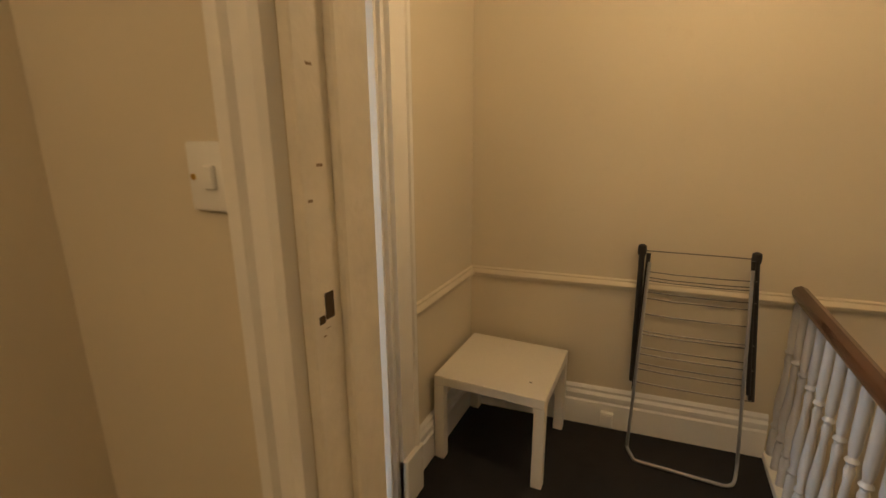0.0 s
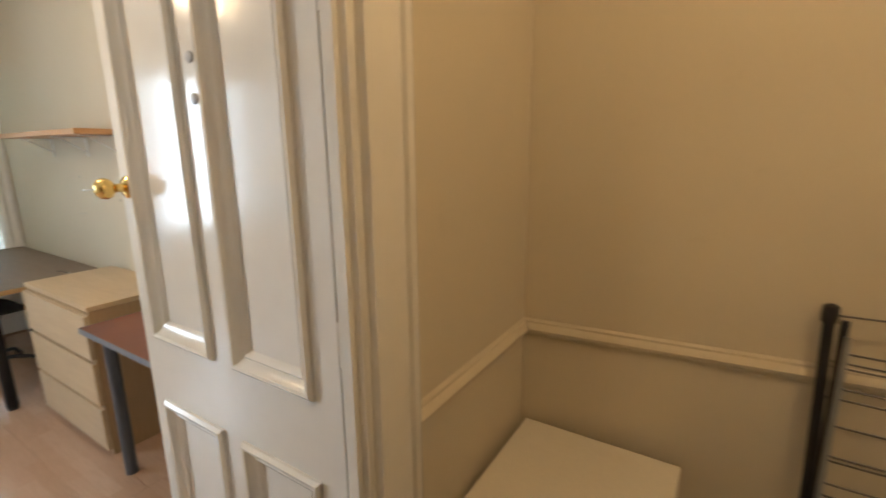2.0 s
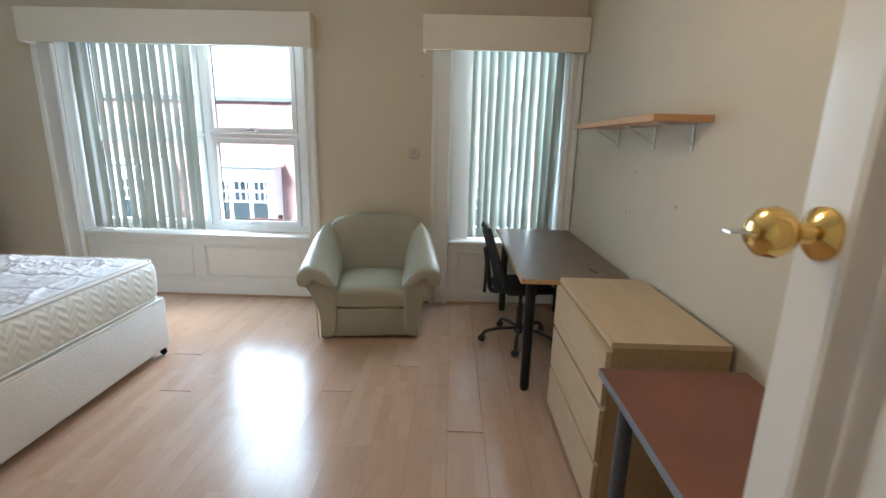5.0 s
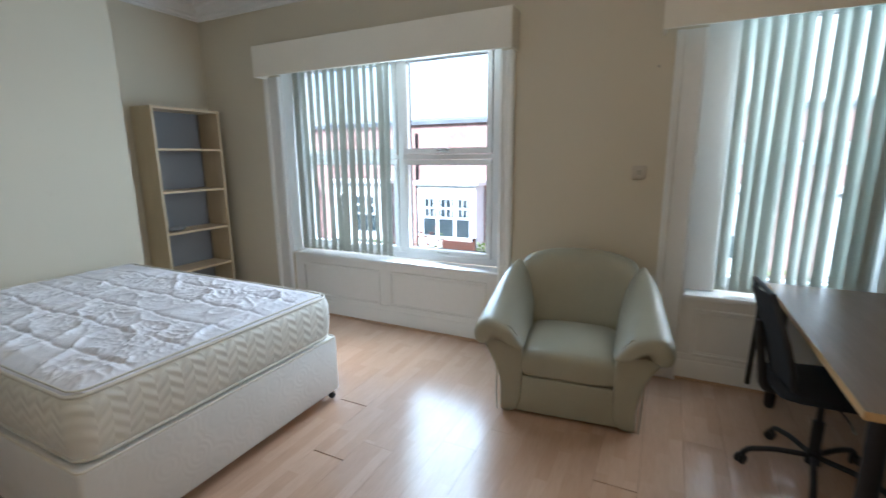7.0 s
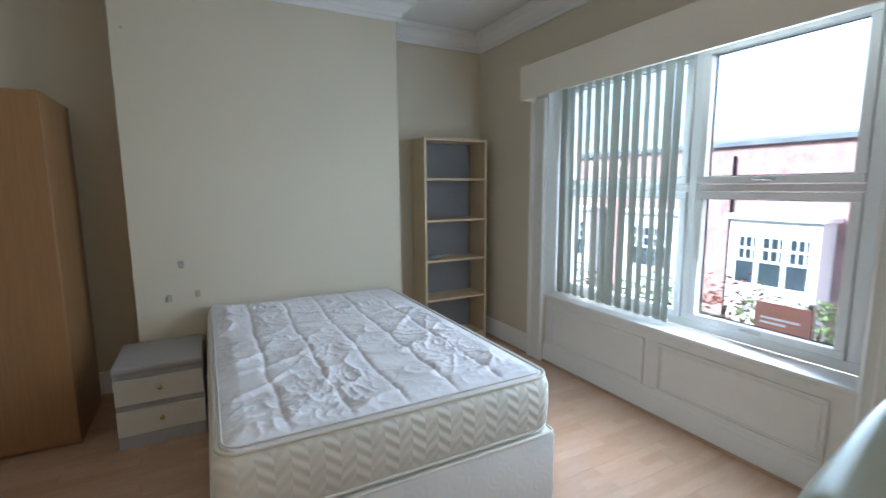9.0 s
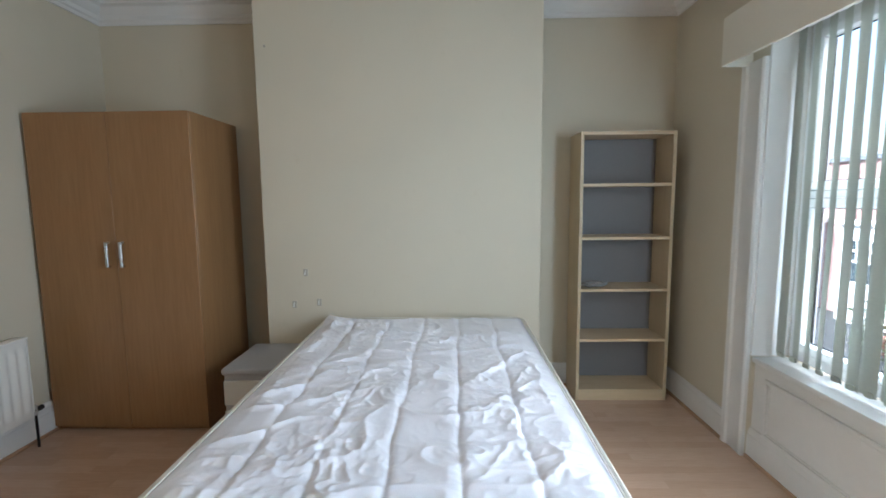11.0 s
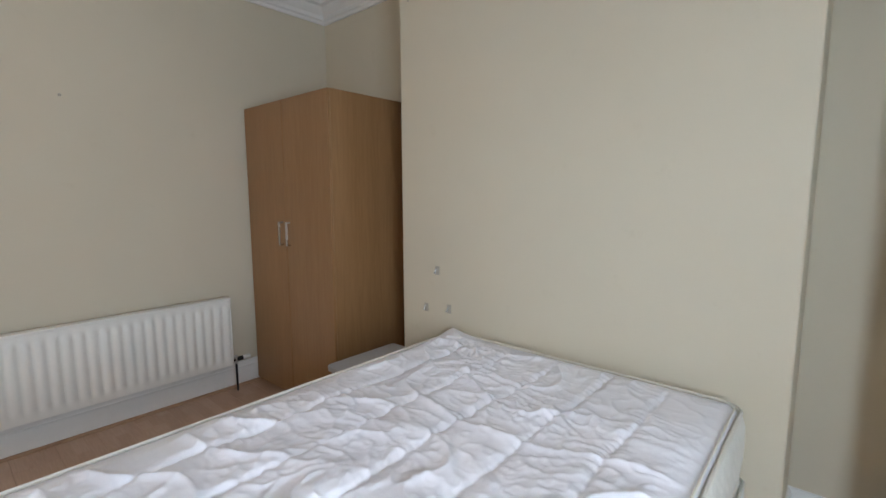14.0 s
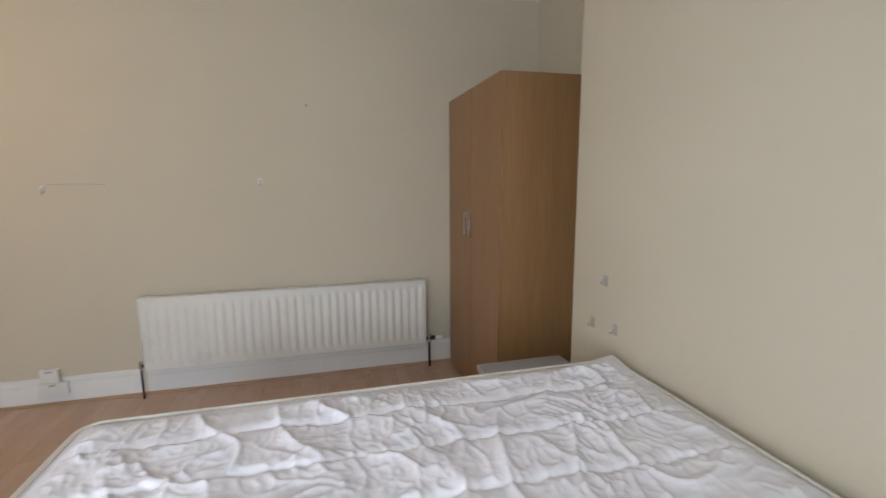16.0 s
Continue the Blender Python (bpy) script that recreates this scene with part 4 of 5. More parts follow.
single("plastic_wrapper", bm, FILM, "crumpled clear plastic wrapper on a bookcase shelf", "wrapper", (-4.22, -2.60, 0.836))


# ---- radiator ----
def radiator():
    r = thing("radiator", "long white ribbed panel radiator under the wall hooks", "radiator", (-0.6, -0.89, 0.2))
    y0, y1, z0, z1, xf = -1.86, 0.075, 0.205, 0.69, -0.655
    n = 33 * 8
    rows = [(z0, 0.0), (z0 + 0.035, 0.0), (z0 + 0.055, 0.6), (z0 + 0.075, 1.0), (z1 - 0.075, 1.0), (z1 - 0.055, 0.6), (z1 - 0.035, 0.0), (z1, 0.0)]
    vs, fs = [], []
    for z, k in rows:
        for i in range(n + 1):
            y = y0 + (y1 - y0) * i / n
            w = 0.5 - 0.5 * math.cos(2 * math.pi * 33 * i / n)
            vs.append((xf - 0.011 * k * (w ** 0.7), y, z))
    for j in range(len(rows) - 1):
        for i in range(n):
            a = j * (n + 1) + i
            fs.append((a, a + 1, a + n + 2, a + n + 1))
    bm = bmesh.new()
    me = bpy.data.meshes.new("tmp")
    me.from_pydata(vs, [], fs)
    bm.from_mesh(me)
    bpy.data.meshes.remove(me)
    box(xf + 0.001, xf + 0.014, y0, y1, z0, z1, bm=bm)
    part("panel", bm, RADI, r)
    part("top_grille", box(xf - 0.012, xf + 0.055, y0 - 0.004, y1 + 0.004, z1 + 0.001, z1 + 0.014, 0.004, 2), RADI, r)
    for y in (y0 - 0.003, y1 + 0.001):
        part("side_panel", box(xf - 0.006, xf + 0.055, y, y + 0.002, z0 + 0.03, z1), RADI, r)
    for y in (y0 + 0.3, y1 - 0.3):
        part("bracket", box(xf + 0.02, XE, y - 0.015, y + 0.015, z0 + 0.06, z1 - 0.05), RADI, r)
    for y, s, lab in ((y0, -1, "white thermostatic valve"), (y1, 1, "dark lockshield valve")):
        v = part("valve", lathe([(0, -0.03), (0.012, -0.03), (0.014, 0), (0.011, 0.03), (0, 0.03)], 12, (xf + 0.02, y + s * 0.03, z0 + 0.03)), CHROME, r, lab)
        part("union", lathe([(0, -0.022), (0.010, -0.022), (0.013, 0), (0.010, 0.022), (0, 0.022)], 10, (xf + 0.02, y + s * 0.015, z0 + 0.03), "y"), BLACKM, v)
        part("pipe", tube([(xf + 0.02, y + s * 0.03, z0 + 0.005), (xf + 0.02, y + s * 0.03, 0.0)], 0.0075, 10), BLACKM, v, "dark copper pipe")
    part("valve_collar", lathe([(0, 0), (0.016, 0), (0.016, 0.045), (0, 0.045)], 14, (xf + 0.02, y0 - 0.078, z0 + 0.03), "y"), BLACK, r, "black valve collar")
    part("thermostat_head", lathe([(0, 0), (0.014, 0), (0.017, 0.01), (0.016, 0.05), (0.012, 0.056), (0, 0.056)], 16, (xf + 0.02, y0 - 0.135, z0 + 0.03), "y"), PLASTIC, r, "white valve head")


radiator()


# ---- armchair ----
def armchair():
    c = thing("armchair", "pale green leather tub armchair with flared arms", "armchair", (-4.375, 0.995, 0), 6.0)

    def arm_ring(x, s, top, inn, out, foot):
        pts = [(foot - 0.10, 0.012), (foot + 0.012, 0.012), (foot + 0.014, 0.03), (foot + 0.008, 0.22), (out - 0.085, top - 0.19), (out - 0.02, top - 0.125), (out + 0.005, top - 0.07), (out - 0.035, top - 0.012), ((inn + out) / 2 + 0.04, top), (inn + 0.07, top - 0.03), (inn + 0.02, top - 0.11), (inn - 0.02, 0.40), (inn - 0.01, 0.16)]
        return [(x, s * y, z) for y, z in pts]
    for s in (-1, 1):
        rings = [arm_ring(-0.37, s, 0.805, 0.30, 0.42, 0.355), arm_ring(-0.24, s, 0.80, 0.29, 0.455, 0.36), arm_ring(-0.08, s, 0.745, 0.28, 0.485, 0.36),
                 arm_ring(0.12, s, 0.655, 0.27, 0.508, 0.36), arm_ring(0.28, s, 0.60, 0.262, 0.525, 0.36), arm_ring(0.36, s, 0.575, 0.258, 0.525, 0.36), arm_ring(0.378, s, 0.568, 0.26, 0.52, 0.36), arm_ring(0.387, s, 0.555, 0.268, 0.50, 0.355)]
        a = soften(part("arm", loft(rings), LEATHER, c, local=True))
        rings = []
        for x, top, inn, out, g in ((-0.30, 0.80, 0.295, 0.44, -0.01), (-0.2, 0.785, 0.29, 0.462, 0.006), (-0.08, 0.745, 0.28, 0.485, 0.012), (0.12, 0.655, 0.27, 0.508, 0.014),
                                    (0.28, 0.60, 0.262, 0.525, 0.016), (0.375, 0.572, 0.258, 0.525, 0.020), (0.412, 0.562, 0.26, 0.52, 0.014), (0.424, 0.55, 0.268, 0.505, -0.006)):
            mid = (inn + out) / 2
            ring = [(inn - 0.02 - g, 0.43), (inn + 0.012 - g, top - 0.11), (inn + 0.062, top - 0.028 + g), (mid + 0.04, top + g), (out - 0.035, top - 0.012 + g), (out + 0.005 + g, top - 0.07), (out - 0.02 + g, top - 0.128 - g), (out - 0.05, top - 0.125), (out - 0.06, top - 0.07), (mid + 0.03, top - 0.045), (inn + 0.06, top - 0.10), (inn + 0.025, 0.43)]
            rings.append([(x, s * y, z) for y, z in ring])
        soften(part("arm_pad", loft(rings), LEATHER, c, "padded leather roll over the arm", local=True))
        seam = [(0.388, s * y, z) for y, z in ((0.27, 0.44), (0.275, 0.49), (0.32, 0.548), (0.39, 0.552), (0.475, 0.525), (0.495, 0.488), (0.455, 0.42), (0.395, 0.30), (0.392, 0.10), (0.385, 0.02))]
        part("seam", tube(arc(seam, 0.012, 3), 0.004, 6), LEATHER, a, "raised piped seam", local=True)
    # back with a bowed top
    rings = []
    for k in range(9):
        t = -1 + 2 * k / 8
        y = 0.405 * t
        top = 0.885 - 0.085 * abs(t) ** 2.6
        fw = 0.07 * t * t
        rings.append([(-0.40 + fw * 0.3, y, 0.02), (-0.185 + fw, y, 0.10), (-0.195 + fw, y, 0.42), (-0.235 + fw, y, 0.60), (-0.275 + fw, y, top - 0.10), (-0.315 + fw, y, top - 0.02), (-0.365 + fw * 0.6, y, top), (-0.415 + fw * 0.4, y, top - 0.04), (-0.435 + fw * 0.3, y, top - 0.15), (-0.43 + fw * 0.3, y, 0.40)])
    soften(part("backrest", loft(rings), LEATHER, c, local=True))
    # seat cushion, rounded and slightly domed
    rings = []
    for x, z0, z1, w in ((-0.20, 0.26, 0.39, 0.26), (-0.17, 0.24, 0.422, 0.272), (0.05, 0.235, 0.445, 0.274), (0.28, 0.235, 0.432, 0.272), (0.355, 0.24, 0.415, 0.268), (0.378, 0.255, 0.385, 0.262), (0.382, 0.27, 0.35, 0.258)):
        r = 0.025
        rings.append([(x, -w, z0 + r), (x, -w + r, z0), (x, 0, z0), (x, w - r, z0), (x, w, z0 + r), (x, w, z1 - r - 0.012), (x, w - r, z1 - 0.014), (x, 0.1, z1), (x, -0.1, z1), (x, -w + r, z1 - 0.014), (x, -w, z1 - r - 0.012)])
    soften(part("seat_cushion", loft(rings), LEATHER, c, local=True))
    part("front_panel", box(0.20, 0.372, -0.279, 0.279, 0.02, 0.242, 0.012, 3), LEATHER, c, local=True)
    part("base", box(-0.38, 0.30, -0.33, 0.33, 0.012, 0.10), BLACK, c, "dark underside", local=True)
    for x in (-0.33, 0.30):
        for y in (-0.30, 0.30):
            part("foot", lathe([(0, 0), (0.02, 0), (0.02, 0.02), (0, 0.02)], 10, (x, y, 0)), BLACK, c, local=True)


armchair()


# ---- desks, chest, office chair, shelf ----
def desk():
    d = thing("desk", "grey-oak laminate desk on round black legs", "desk", (-4.0, 2.37, 0))
    x0, x1, y0, y1 = -4.80, -3.255, 2.035, 2.672
    part("desktop", box(x0, x1 - 0.003, y0 + 0.003, y1, 0.712, 0.740, 0.001), OAKTOP, d)
    part("front_edging", box(x0, x1, y0, y0 + 0.0025, 0.7125, 0.7395), OAKEDGE, d, "light oak edging")
    part("end_edging", box(x1 - 0.0025, x1, y0 + 0.003, y1, 0.7125, 0.7395), OAKEDGE, d, "light oak edging")
    for x in (-3.345, -4.70):
        for y in (2.11, 2.60):
            leg = part("leg", lathe([(0, 0.02), (0.030, 0.02), (0.030, 0.700), (0.045, 0.702), (0.045, 0.711), (0, 0.711)], 20, (x, y, 0)), BLACKM, d, "round black metal leg")
            part("foot", lathe([(0, 0), (0.024, 0), (0.026, 0.02), (0, 0.02)], 16, (x, y, 0)), BLACK, leg)


desk()


def brown_desk():
    d = thing("desk", "small red-brown desk with grey edging and legs", "desk", (-1.80, 2.42, 0))
    x0, x1, y0, y1 = -2.255, -1.40, 2.160, 2.672
    part("desktop", box(x0 + 0.004, x1 - 0.004, y0 + 0.004, y1, 0.703, 0.728), BROWN, d)
    for a in ((x0, x1, y0, y0 + 0.0035), (x0, x0 + 0.0035, y0 + 0.004, y1), (x1 - 0.0035, x1, y0 + 0.004, y1)):
        part("edging", box(*a, 0.7025, 0.7285, 0.001), GREYEDGE, d, "blue-grey plastic edging")
    for x in (-2.135, -1.47):
        for y in (2.225, 2.61):
            part("leg", lathe([(0, 0), (0.026, 0), (0.026, 0.69), (0.04, 0.692), (0.04, 0.702), (0, 0.702)], 20, (x, y, 0)), GREYLEG, d, "round blue-grey metal leg")


brown_desk()


def chest():
    c = thing("chest_of_drawers", "pale birch three-drawer chest beside the desk", "chest of drawers", (-2.75, 2.45, 0))
    x0, x1, y0, y1, h = -3.165, -2.345, 2.215, 2.672, 0.785
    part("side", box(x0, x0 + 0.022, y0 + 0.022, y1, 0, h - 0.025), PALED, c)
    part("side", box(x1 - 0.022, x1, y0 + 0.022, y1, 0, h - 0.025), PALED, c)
    part("top", box(x0, x1, y0 + 0.016, y1, h - 0.024, h, 0.001), PALE, c)
    # A solid block whose dark colour stands for shade in the drawer gaps.
    part("carcass", box(x0 + 0.022, x1 - 0.022, y0 + 0.06, y1, 0.03, h - 0.025), HOLE, c, "dark block standing for the shade behind the drawer fronts")
    for k in range(3):
        z0 = 0.035 + k * 0.243
        d = part("drawer", box(x0 + 0.002, x1 - 0.002, y0, y0 + 0.020, z0, z0 + 0.222, 0.001), PALE, c, "pale birch drawer front with a finger gap")
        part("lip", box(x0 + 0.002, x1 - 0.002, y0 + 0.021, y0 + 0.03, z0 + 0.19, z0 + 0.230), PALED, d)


chest()


def office_chair():
    c = thing("office_chair", "black mesh-backed swivel office chair tucked under the desk", "office chair", (-4.06, 2.17, 0), 4.0)
    for k in range(5):
        a = radians(72 * k + 200)
        ca, sa = math.cos(a), math.sin(a)
        arm = part("base_arm", tube(arc([(0.02 * ca, 0.02 * sa, 0.105), (0.15 * ca, 0.15 * sa, 0.105), (0.265 * ca, 0.265 * sa, 0.082), (0.28 * ca, 0.28 * sa, 0.05)], 0.03), 0.013, 10), BLACK, c, "black star-base arm", local=True)
        bm = bmesh.new()
        for o in (-0.012, 0.012):
            w = lathe([(0, -0.008), (0.021, -0.008), (0.025, -0.003), (0.025, 0.003), (0.021, 0.008), (0, 0.008)], 14, (0, 0, 0), "y")
            w.transform(pose(0.285 * ca, 0.285 * sa, 0.025, 0, 0, math.degrees(a) + 40) @ Matrix.Translation((0, o, 0)))
            join(bm, w)
        part("castor", bm, BLACK, arm, "twin black castor", local=True)
    part("column", lathe([(0, 0.07), (0.032, 0.07), (0.032, 0.13), (0.024, 0.135), (0.024, 0.28), (0.014, 0.285), (0.014, 0.40), (0, 0.40)], 16), BLACK, c, "black gas-lift column", local=True)
    part("mechanism", box(-0.10, 0.10, -0.12, 0.10, 0.395, 0.43, 0.008, 2), BLACK, c, local=True)
    part("lever", tube([(0.08, 0.02, 0.41), (0.20, 0.03, 0.395), (0.235, 0.035, 0.37)], 0.005, 8), CHROME, c, "height lever", local=True)
    rings = []
    for y, w, z0, z1 in ((-0.22, 0.15, 0.44, 0.455), (-0.20, 0.20, 0.432, 0.475), (-0.05, 0.225, 0.43, 0.485), (0.15, 0.225, 0.43, 0.488), (0.21, 0.20, 0.425, 0.475), (0.235, 0.15, 0.43, 0.45)):
        rings.append([(-w, y, (z0 + z1) / 2), (-w + 0.02, y, z0), (w - 0.02, y, z0), (w, y, (z0 + z1) / 2), (w - 0.02, y, z1), (0, y, z1 - 0.006), (-w + 0.02, y, z1)])
    soften(part("seat", loft(rings), MESHF, c, "black padded seat", local=True))
    # backrest leaning back, with a rim round a mesh panel
    rings = []
    for k in range(10):
        t = k / 9
        z = 0.50 + 0.40 * t
        y = -0.20 - 0.035 * math.sin(t * 2.2) - 0.085 * t * t
        w = 0.19 + 0.025 * math.sin(math.pi * t) - 0.035 * t ** 4
        rings.append([(-w, y + 0.03, z), (-w * 0.5, y + 0.006, z), (0, y, z), (w * 0.5, y + 0.006, z), (w, y + 0.03, z), (w, y + 0.016, z), (0, y - 0.013, z), (-w, y + 0.016, z)])
    back = part("backrest", loft(rings), MESHF, c, "curved black mesh backrest", local=True)
    rim = [Vector(r[4]) for r in rings] + [Vector(r[0]) for r in reversed(rings)]
    part("rim", tube(rim, 0.012, 8, True), BLACK, back, local=True)
    part("back_spine", tube(arc([(0, -0.02, 0.405), (0, -0.235, 0.40), (0, -0.255, 0.56), (0, -0.285, 0.74)], 0.05), 0.018, 10), BLACK, c, "black back support bar", local=True)
    part("tilt_handle", tube([(-0.20, -0.235, 0.80), (-0.215, -0.245, 0.32)], 0.013, 10), BLACK, c, "black arm bar hanging from the back", local=True)


office_chair()


def wall_shelf():
    s = thing("wall_shelf", "warm beech wall shelf on white metal brackets", "shelf", (-3.4, YN, 1.59))
    part("board", box(-4.02, -2.755, 2.45, YN - 0.002, 1.592, 1.620, 0.001), SHELFW, s)
    for x in (-2.90, -3.30, -3.85):
        bm = box(x - 0.010, x + 0.010, YN - 0.006, YN - 0.001, 1.47, 1.591, 0.001)
        box(x - 0.010, x + 0.010, 2.52, YN - 0.006, 1.586, 1.591, 0.001, bm=bm)
        join(bm, tube([(x, 2.55, 1.588), (x, YN - 0.006, 1.50)], 0.004, 6))
        part("bracket", bm, PLASTIC, s, "white metal bracket")


wall_shelf()


# ---- small fixtures ----
def plate(name, label, category, x0, x1, y0, y1, z0, z1, extra=(), material=PLASTIC):
    t = thing(name, label, category, ((x0 + x1) / 2, (y0 + y1) / 2, z0))
    part("plate", box(x0, x1, y0, y1, z0, z1, 0.003, 2), material, t)
    for nm, mat_, b in extra:
        part(nm, box(*b, 0.001), mat_, t)
    return t


plate("room_thermostat", "small aged beige thermostat box on the window wall", "thermostat", XW, XW + 0.025, 1.24, 1.325, 1.34, 1.425, [("dial", PAD, (XW + 0.025, XW + 0.033, 1.268, 1.298, 1.368, 1.398))], AGED)
for lab, y0, y1, z0, z1 in (("white plastic socket box on top of a wider one", 0.60, 0.70, 0.164, 0.252), ("wide white plastic socket box low on the skirting", 0.555, 0.72, 0.075, 0.160)):
    plate("socket_box", lab, "socket", XE - 0.060, XE - 0.0225, y0, y1, z0, z1, [("insert", GREYBOX, (XE - 0.063, XE - 0.060, (y0 + y1) / 2 - 0.02, (y0 + y1) / 2 + 0.02, z1 - 0.02, z1 - 0.008))])
for x, z in ((-2.171, 0.995), (-2.084, 0.770), (-2.258, 0.785)):
    h = thing("adhesive_hook", "small clear adhesive hook on the chimney breast", "hook", (x, YC, z - 0.025), group="hooks above the bed")
    part("pad", box(x - 0.016, x + 0.016, YC, YC + 0.004, z - 0.025, z + 0.025, 0.002), PAD, h)
    part("hook", tube(arc([(x, YC + 0.004, z + 0.012), (x, YC + 0.018, z + 0.006), (x, YC + 0.020, z - 0.014), (x, YC + 0.032, z - 0.006)], 0.005), 0.003, 6), CHROME, h, "tiny steel hook")
for y, z, lab in ((-0.715, 1.462, "small white hook on the radiator wall"), (0.565, 1.42, "small cream hook on the radiator wall")):
    h = thing("wall_hook", lab, "hook", (XE, y, z - 0.03))
    part("pad", box(XE - 0.005, XE, y - 0.015, y + 0.015, z - 0.02, z + 0.02, 0.002), PLASTIC, h)
    part("hook", tube(arc([(XE - 0.005, y, z + 0.005), (XE - 0.02, y, z), (XE - 0.02, y, z - 0.03), (XE - 0.032, y, z - 0.022)], 0.006), 0.004, 6), PALEV, h)
def mark(x, y, z, nx, ny):
    p = Vector((x, y, z))
    t = thing("wall_plug", "small filled screw hole in the painted wall", "wall plug", (x, y, z), group="filled screw holes")
    ax = "x" if nx else "y"
    s = 0.003 * (nx or ny)
    part("filler", lathe([(0, 0), (0.009, 0), (0.007, s), (0, s)], 12, tuple(p), ax), PAD, t)


for x, z in ((-3.494, 1.342), (-3.577, 1.093), (-3.508, 1.099), (-2.972, 1.209)):
    mark(x, YN, z, 0, -1)
mark(XW, 1.349, 2.03, 1, 0)
mark(-1.96, YC, 2.502, 0, 1)
mark(XE, -1.05, 1.983, -1, 0)
cable = thing("wall_cable", "thin cream cable tacked along the radiator wall", "cable", (XE, 0.4, 1.43))
part("run", tube([(XE - 0.003, 0.55, 1.448), (XE - 0.003, 0.40, 1.452), (XE - 0.003, 0.22, 1.447)], 0.002, 6), PAD, cable)
pen = thing("pen", "thin dark pen lying on the grey desk", "pen", (-3.45, 2.50, 0.740))
part("barrel", tube([(-3.50, 2.49, 0.744), (-3.40, 2.51, 0.744)], 0.003, 8), BLACK, pen)
part("tip", tube([(-3.40, 2.51, 0.744), (-3.385, 2.513, 0.744)], 0.002, 6), CHROME, pen)

# ---- outside: the street and the terrace opposite ----
GZ = -3.3
structure("ground", box(-400, XW - 0.36, -400, 400, GZ - 0.5, GZ), ASPHALT, "grey street and ground below the window")


def bay(h, y):
    b = part("bay", box(-18.99, -18.1, y - 1.3, y + 1.3, GZ, 0.35), STONE, h, "white painted flat-roofed bay")
    part("bay_roof", box(-18.99, -17.95, y - 1.45, y + 1.45, 0.35, 0.55, 0.04), STONE, b)
    for yy, w in ((y - 0.75, 0.32), (y, 0.36), (y + 0.75, 0.32)):
        win = part("window", box(-18.11, -18.085, yy - w + 0.04, yy + w - 0.04, -1.75, -0.15), DARKGLASS, b, "dark bay window glass")
        for z in (-0.15, -0.55, -0.95, -1.75):
            part("glazing_bar", box(-18.10, -18.06, yy - w, yy + w, z - 0.04, z + 0.04), STONE, b)
        for o in (-0.33, 0.0, 0.33):
            part("glazing_bar", box(-18.10, -18.06, yy + o * w * 2 - 0.02, yy + o * w * 2 + 0.02, -0.95, -0.15), STONE, b)


for k, y in enumerate((-8.4, 0.6, 9.6, -17.4)):
    h = thing("terraced_house", "red brick terraced house with white bays across the street", "house", (-19, y, GZ), group="terrace opposite")
    part("wall", box(-27, -19, y - 4.49, y + 4.49, GZ, 2.95), BRICK, h)
    roof = sweep([(-0.05, 0), (8.0, 0), (4.0, 0.5)], (-19.0, y - 4.49, 2.95), (-19.0, y + 4.49, 2.95), (-1, 0, 0))
    part("roof", roof, SLATE, h, "grey slate roof")
    part("gutter", box(-18.99, -18.85, y - 4.49, y + 4.49, 2.83, 2.98), SLATE, h, "dark gutter")
    bay(h, y + 1.85)
    bay(h, y - 2.6)
    part("drainpipe", tube([(-18.93, y + 0.05, GZ), (-18.93, y + 0.05, 2.5)], 0.05, 8), BLACKM, h)


def shrub(x, y, s, material, label, seed):
    t = thing("garden_shrub", label, "shrub", (x, y, GZ), group="garden shrubs")
    rnd = random.Random(seed)
    part("stem", tube([(x, y, GZ), (x + 0.05, y, GZ + s * 0.5), (x, y + 0.05, GZ + s * 0.9)], 0.04, 6), HOLE, t)
    vs, fs = [], []
    for _ in range(420):
        d = Vector((rnd.gauss(0, 1), rnd.gauss(0, 1), rnd.gauss(0, 0.8)))
        d.normalize()
        p = Vector((x, y, GZ + s * 0.75)) + d * s * (0.45 + 0.35 * rnd.random()) * (1 + 0.35 * noise.noise(d * 2 + Vector((seed, 0, 0))))
        p.z = max(p.z, GZ + 0.05)
        u = Vector((rnd.uniform(-1, 1), rnd.uniform(-1, 1), rnd.uniform(-1, 1))).normalized()
        w = u.orthogonal().normalized()
        k = len(vs)
        sz = rnd.uniform(0.06, 0.13)
        vs += [p - u * sz, p + w * sz * 0.5, p + u * sz, p - w * sz * 0.5]
        fs.append((k, k + 1, k + 2, k + 3))
    bm = bmesh.new()
    me = bpy.data.meshes.new("tmp")
    me.from_pydata(vs, [], fs)
    bm.from_mesh(me)
    bpy.data.meshes.remove(me)
    part("crown", bm, material, t)


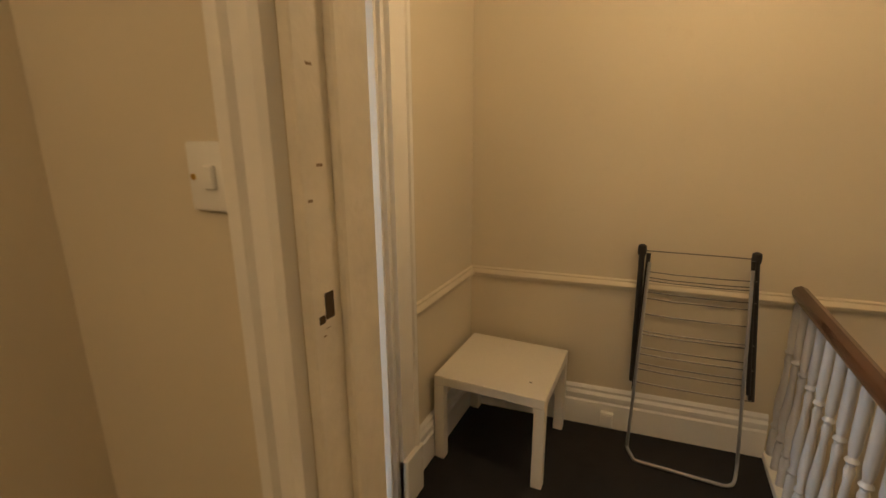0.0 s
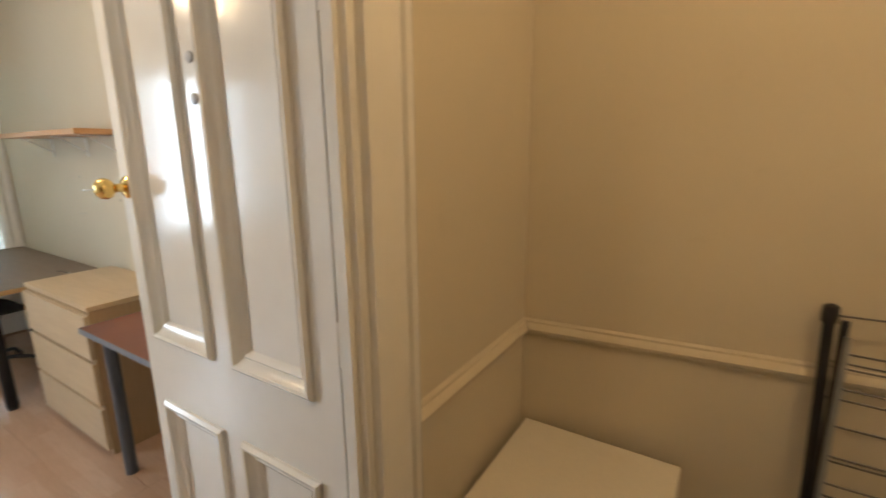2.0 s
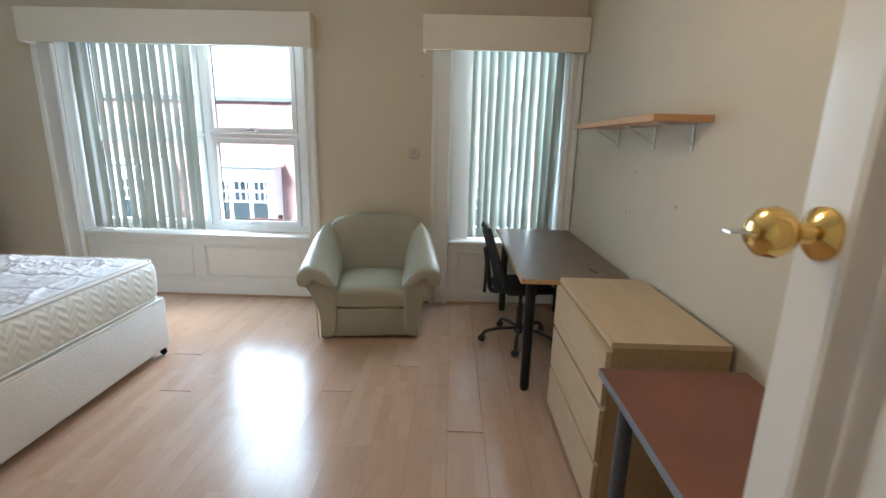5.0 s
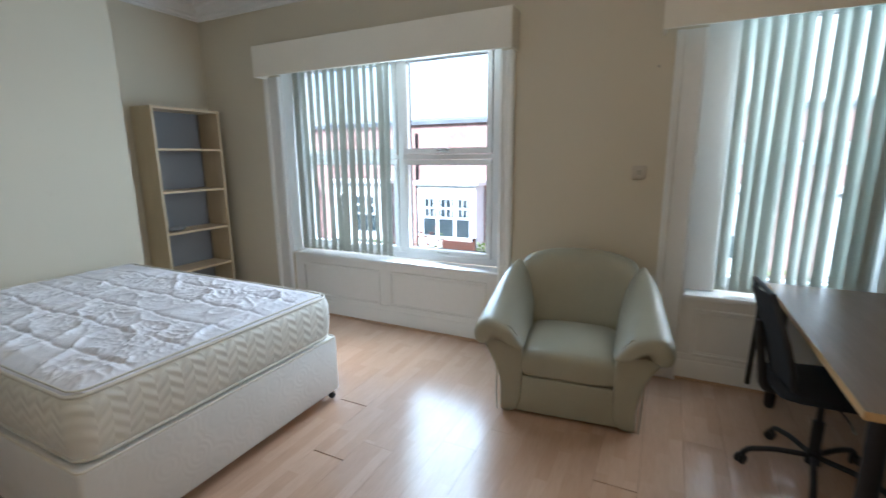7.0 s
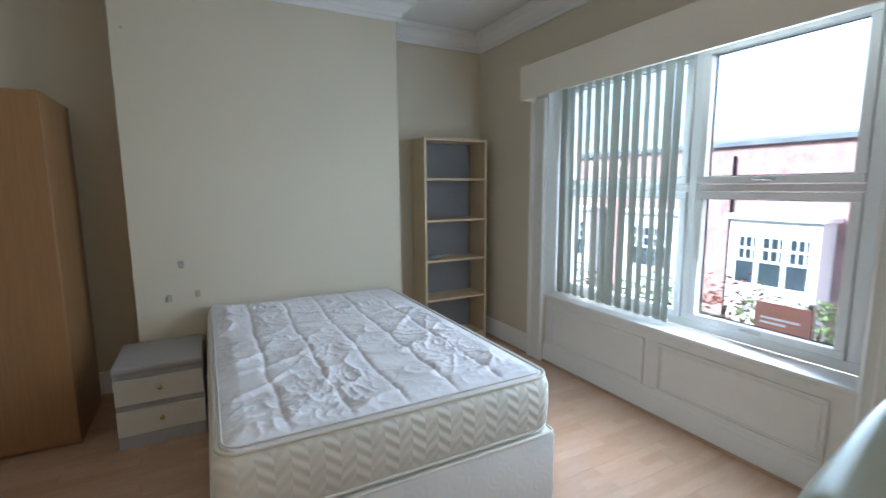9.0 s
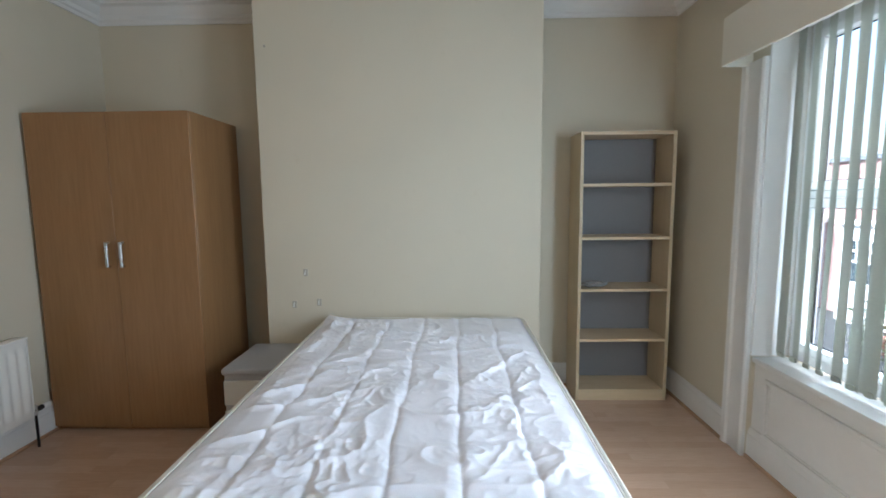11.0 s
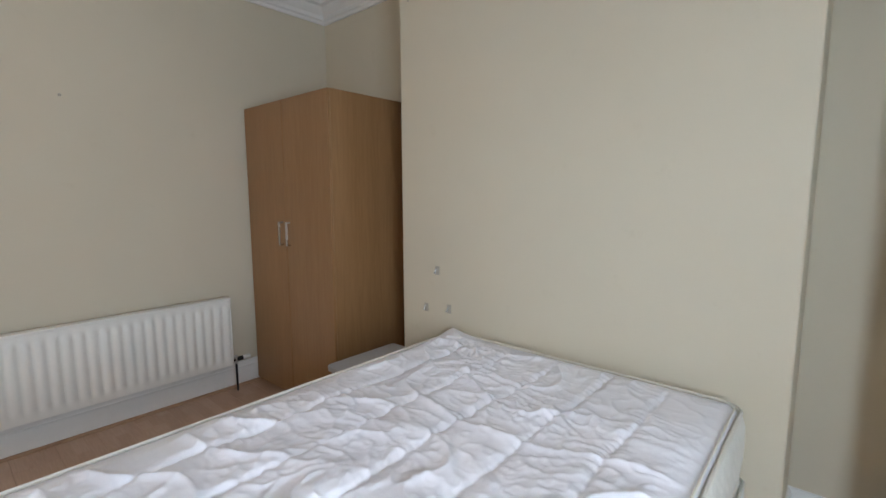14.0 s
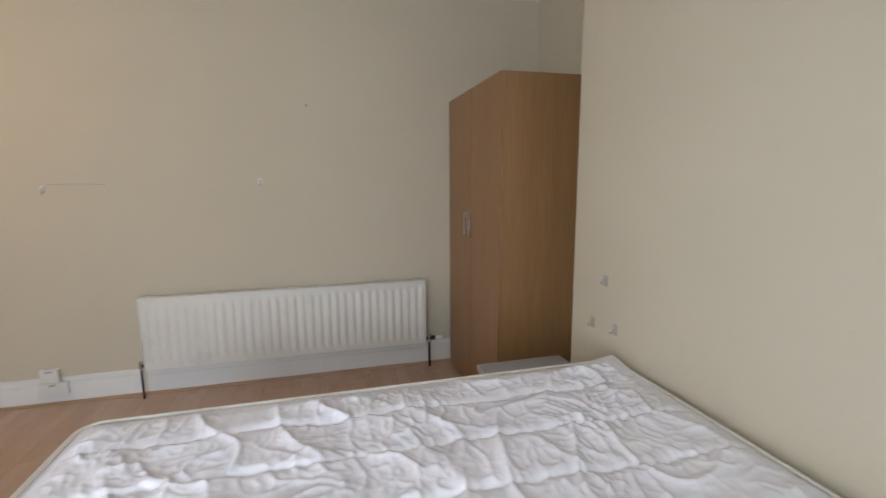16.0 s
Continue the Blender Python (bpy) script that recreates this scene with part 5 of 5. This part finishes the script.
rnd = random.Random(3)
for k in range(16):
    red = k % 4 == 1
    shrub(-15.2 + rnd.uniform(-0.6, 0.6), -12.0 + 1.1 * k + rnd.uniform(-0.3, 0.3), rnd.uniform(1.05, 1.55), LEAFR if red else LEAF, "reddish garden shrub by the street" if red else "leafy yellow-green garden shrub by the street", k)
sign = thing("agents_board", "terracotta estate sign board on a post outside", "sign", (-7.4, -1.15, GZ))
part("board", box(-7.42, -7.40, -1.42, -0.92, -0.04, 0.31, 0.003), BOARD, sign, "terracotta board with unreadable pale lettering")
part("post", box(-7.47, -7.42, -0.96, -0.91, GZ, 0.36), DARKWOOD, sign)
for z, y0, y1 in ((0.14, -1.36, -1.0), (0.09, -1.36, -1.12)):
    part("lettering", box(-7.4, -7.397, y0, y1, z, z + 0.022), STONE, sign, "pale unreadable line")

# ---- floorboards ----
floor = thing("floor", "pinkish beech three-strip laminate floor with open end joints", "floor", (0, 0, 0), kind="structure")
ROWH = 0.192
OPEN = {0: -3.195, 5: -3.25, 7: -3.59, -1: -3.66, 3: -2.35, 9: -2.9, -3: -1.4}
shared = {}


def board(x0, x1, y0, y1):
    key = (round(x1 - x0, 3), round(y1 - y0, 3))
    if key not in shared:
        bm = box(0, key[0], 0, key[1], -0.012, 0.0)
        shared[key] = mesh_of("board", bm, LAMINATE, False)
    o = new("board", shared[key])
    o.parent, o.location = floor, (x0, y0, 0)


rnd = random.Random(21)
row = math.floor((YS + 0.09) / ROWH)
while -0.09 + row * ROWH < YN:
    y0, y1 = max(YS, -0.09 + row * ROWH), min(YN, -0.09 + (row + 1) * ROWH)
    joint = OPEN.get(row)
    start = joint if joint is not None else XW + rnd.choice((0.3, 0.5, 0.7, 0.9, 1.1))
    cuts = [start + 1.2 * k for k in range(-5, 6)]
    edges = [XW] + [c for c in cuts if XW + 0.05 < c < XE - 0.05] + [XE]
    for a, b in zip(edges, edges[1:]):
        wide = joint is not None and abs(a - joint) < 0.01
        board(a + (0.007 if wide else 0.0003), b - 0.0003, y0 + 0.0003, y1 - 0.0003)
    row += 1
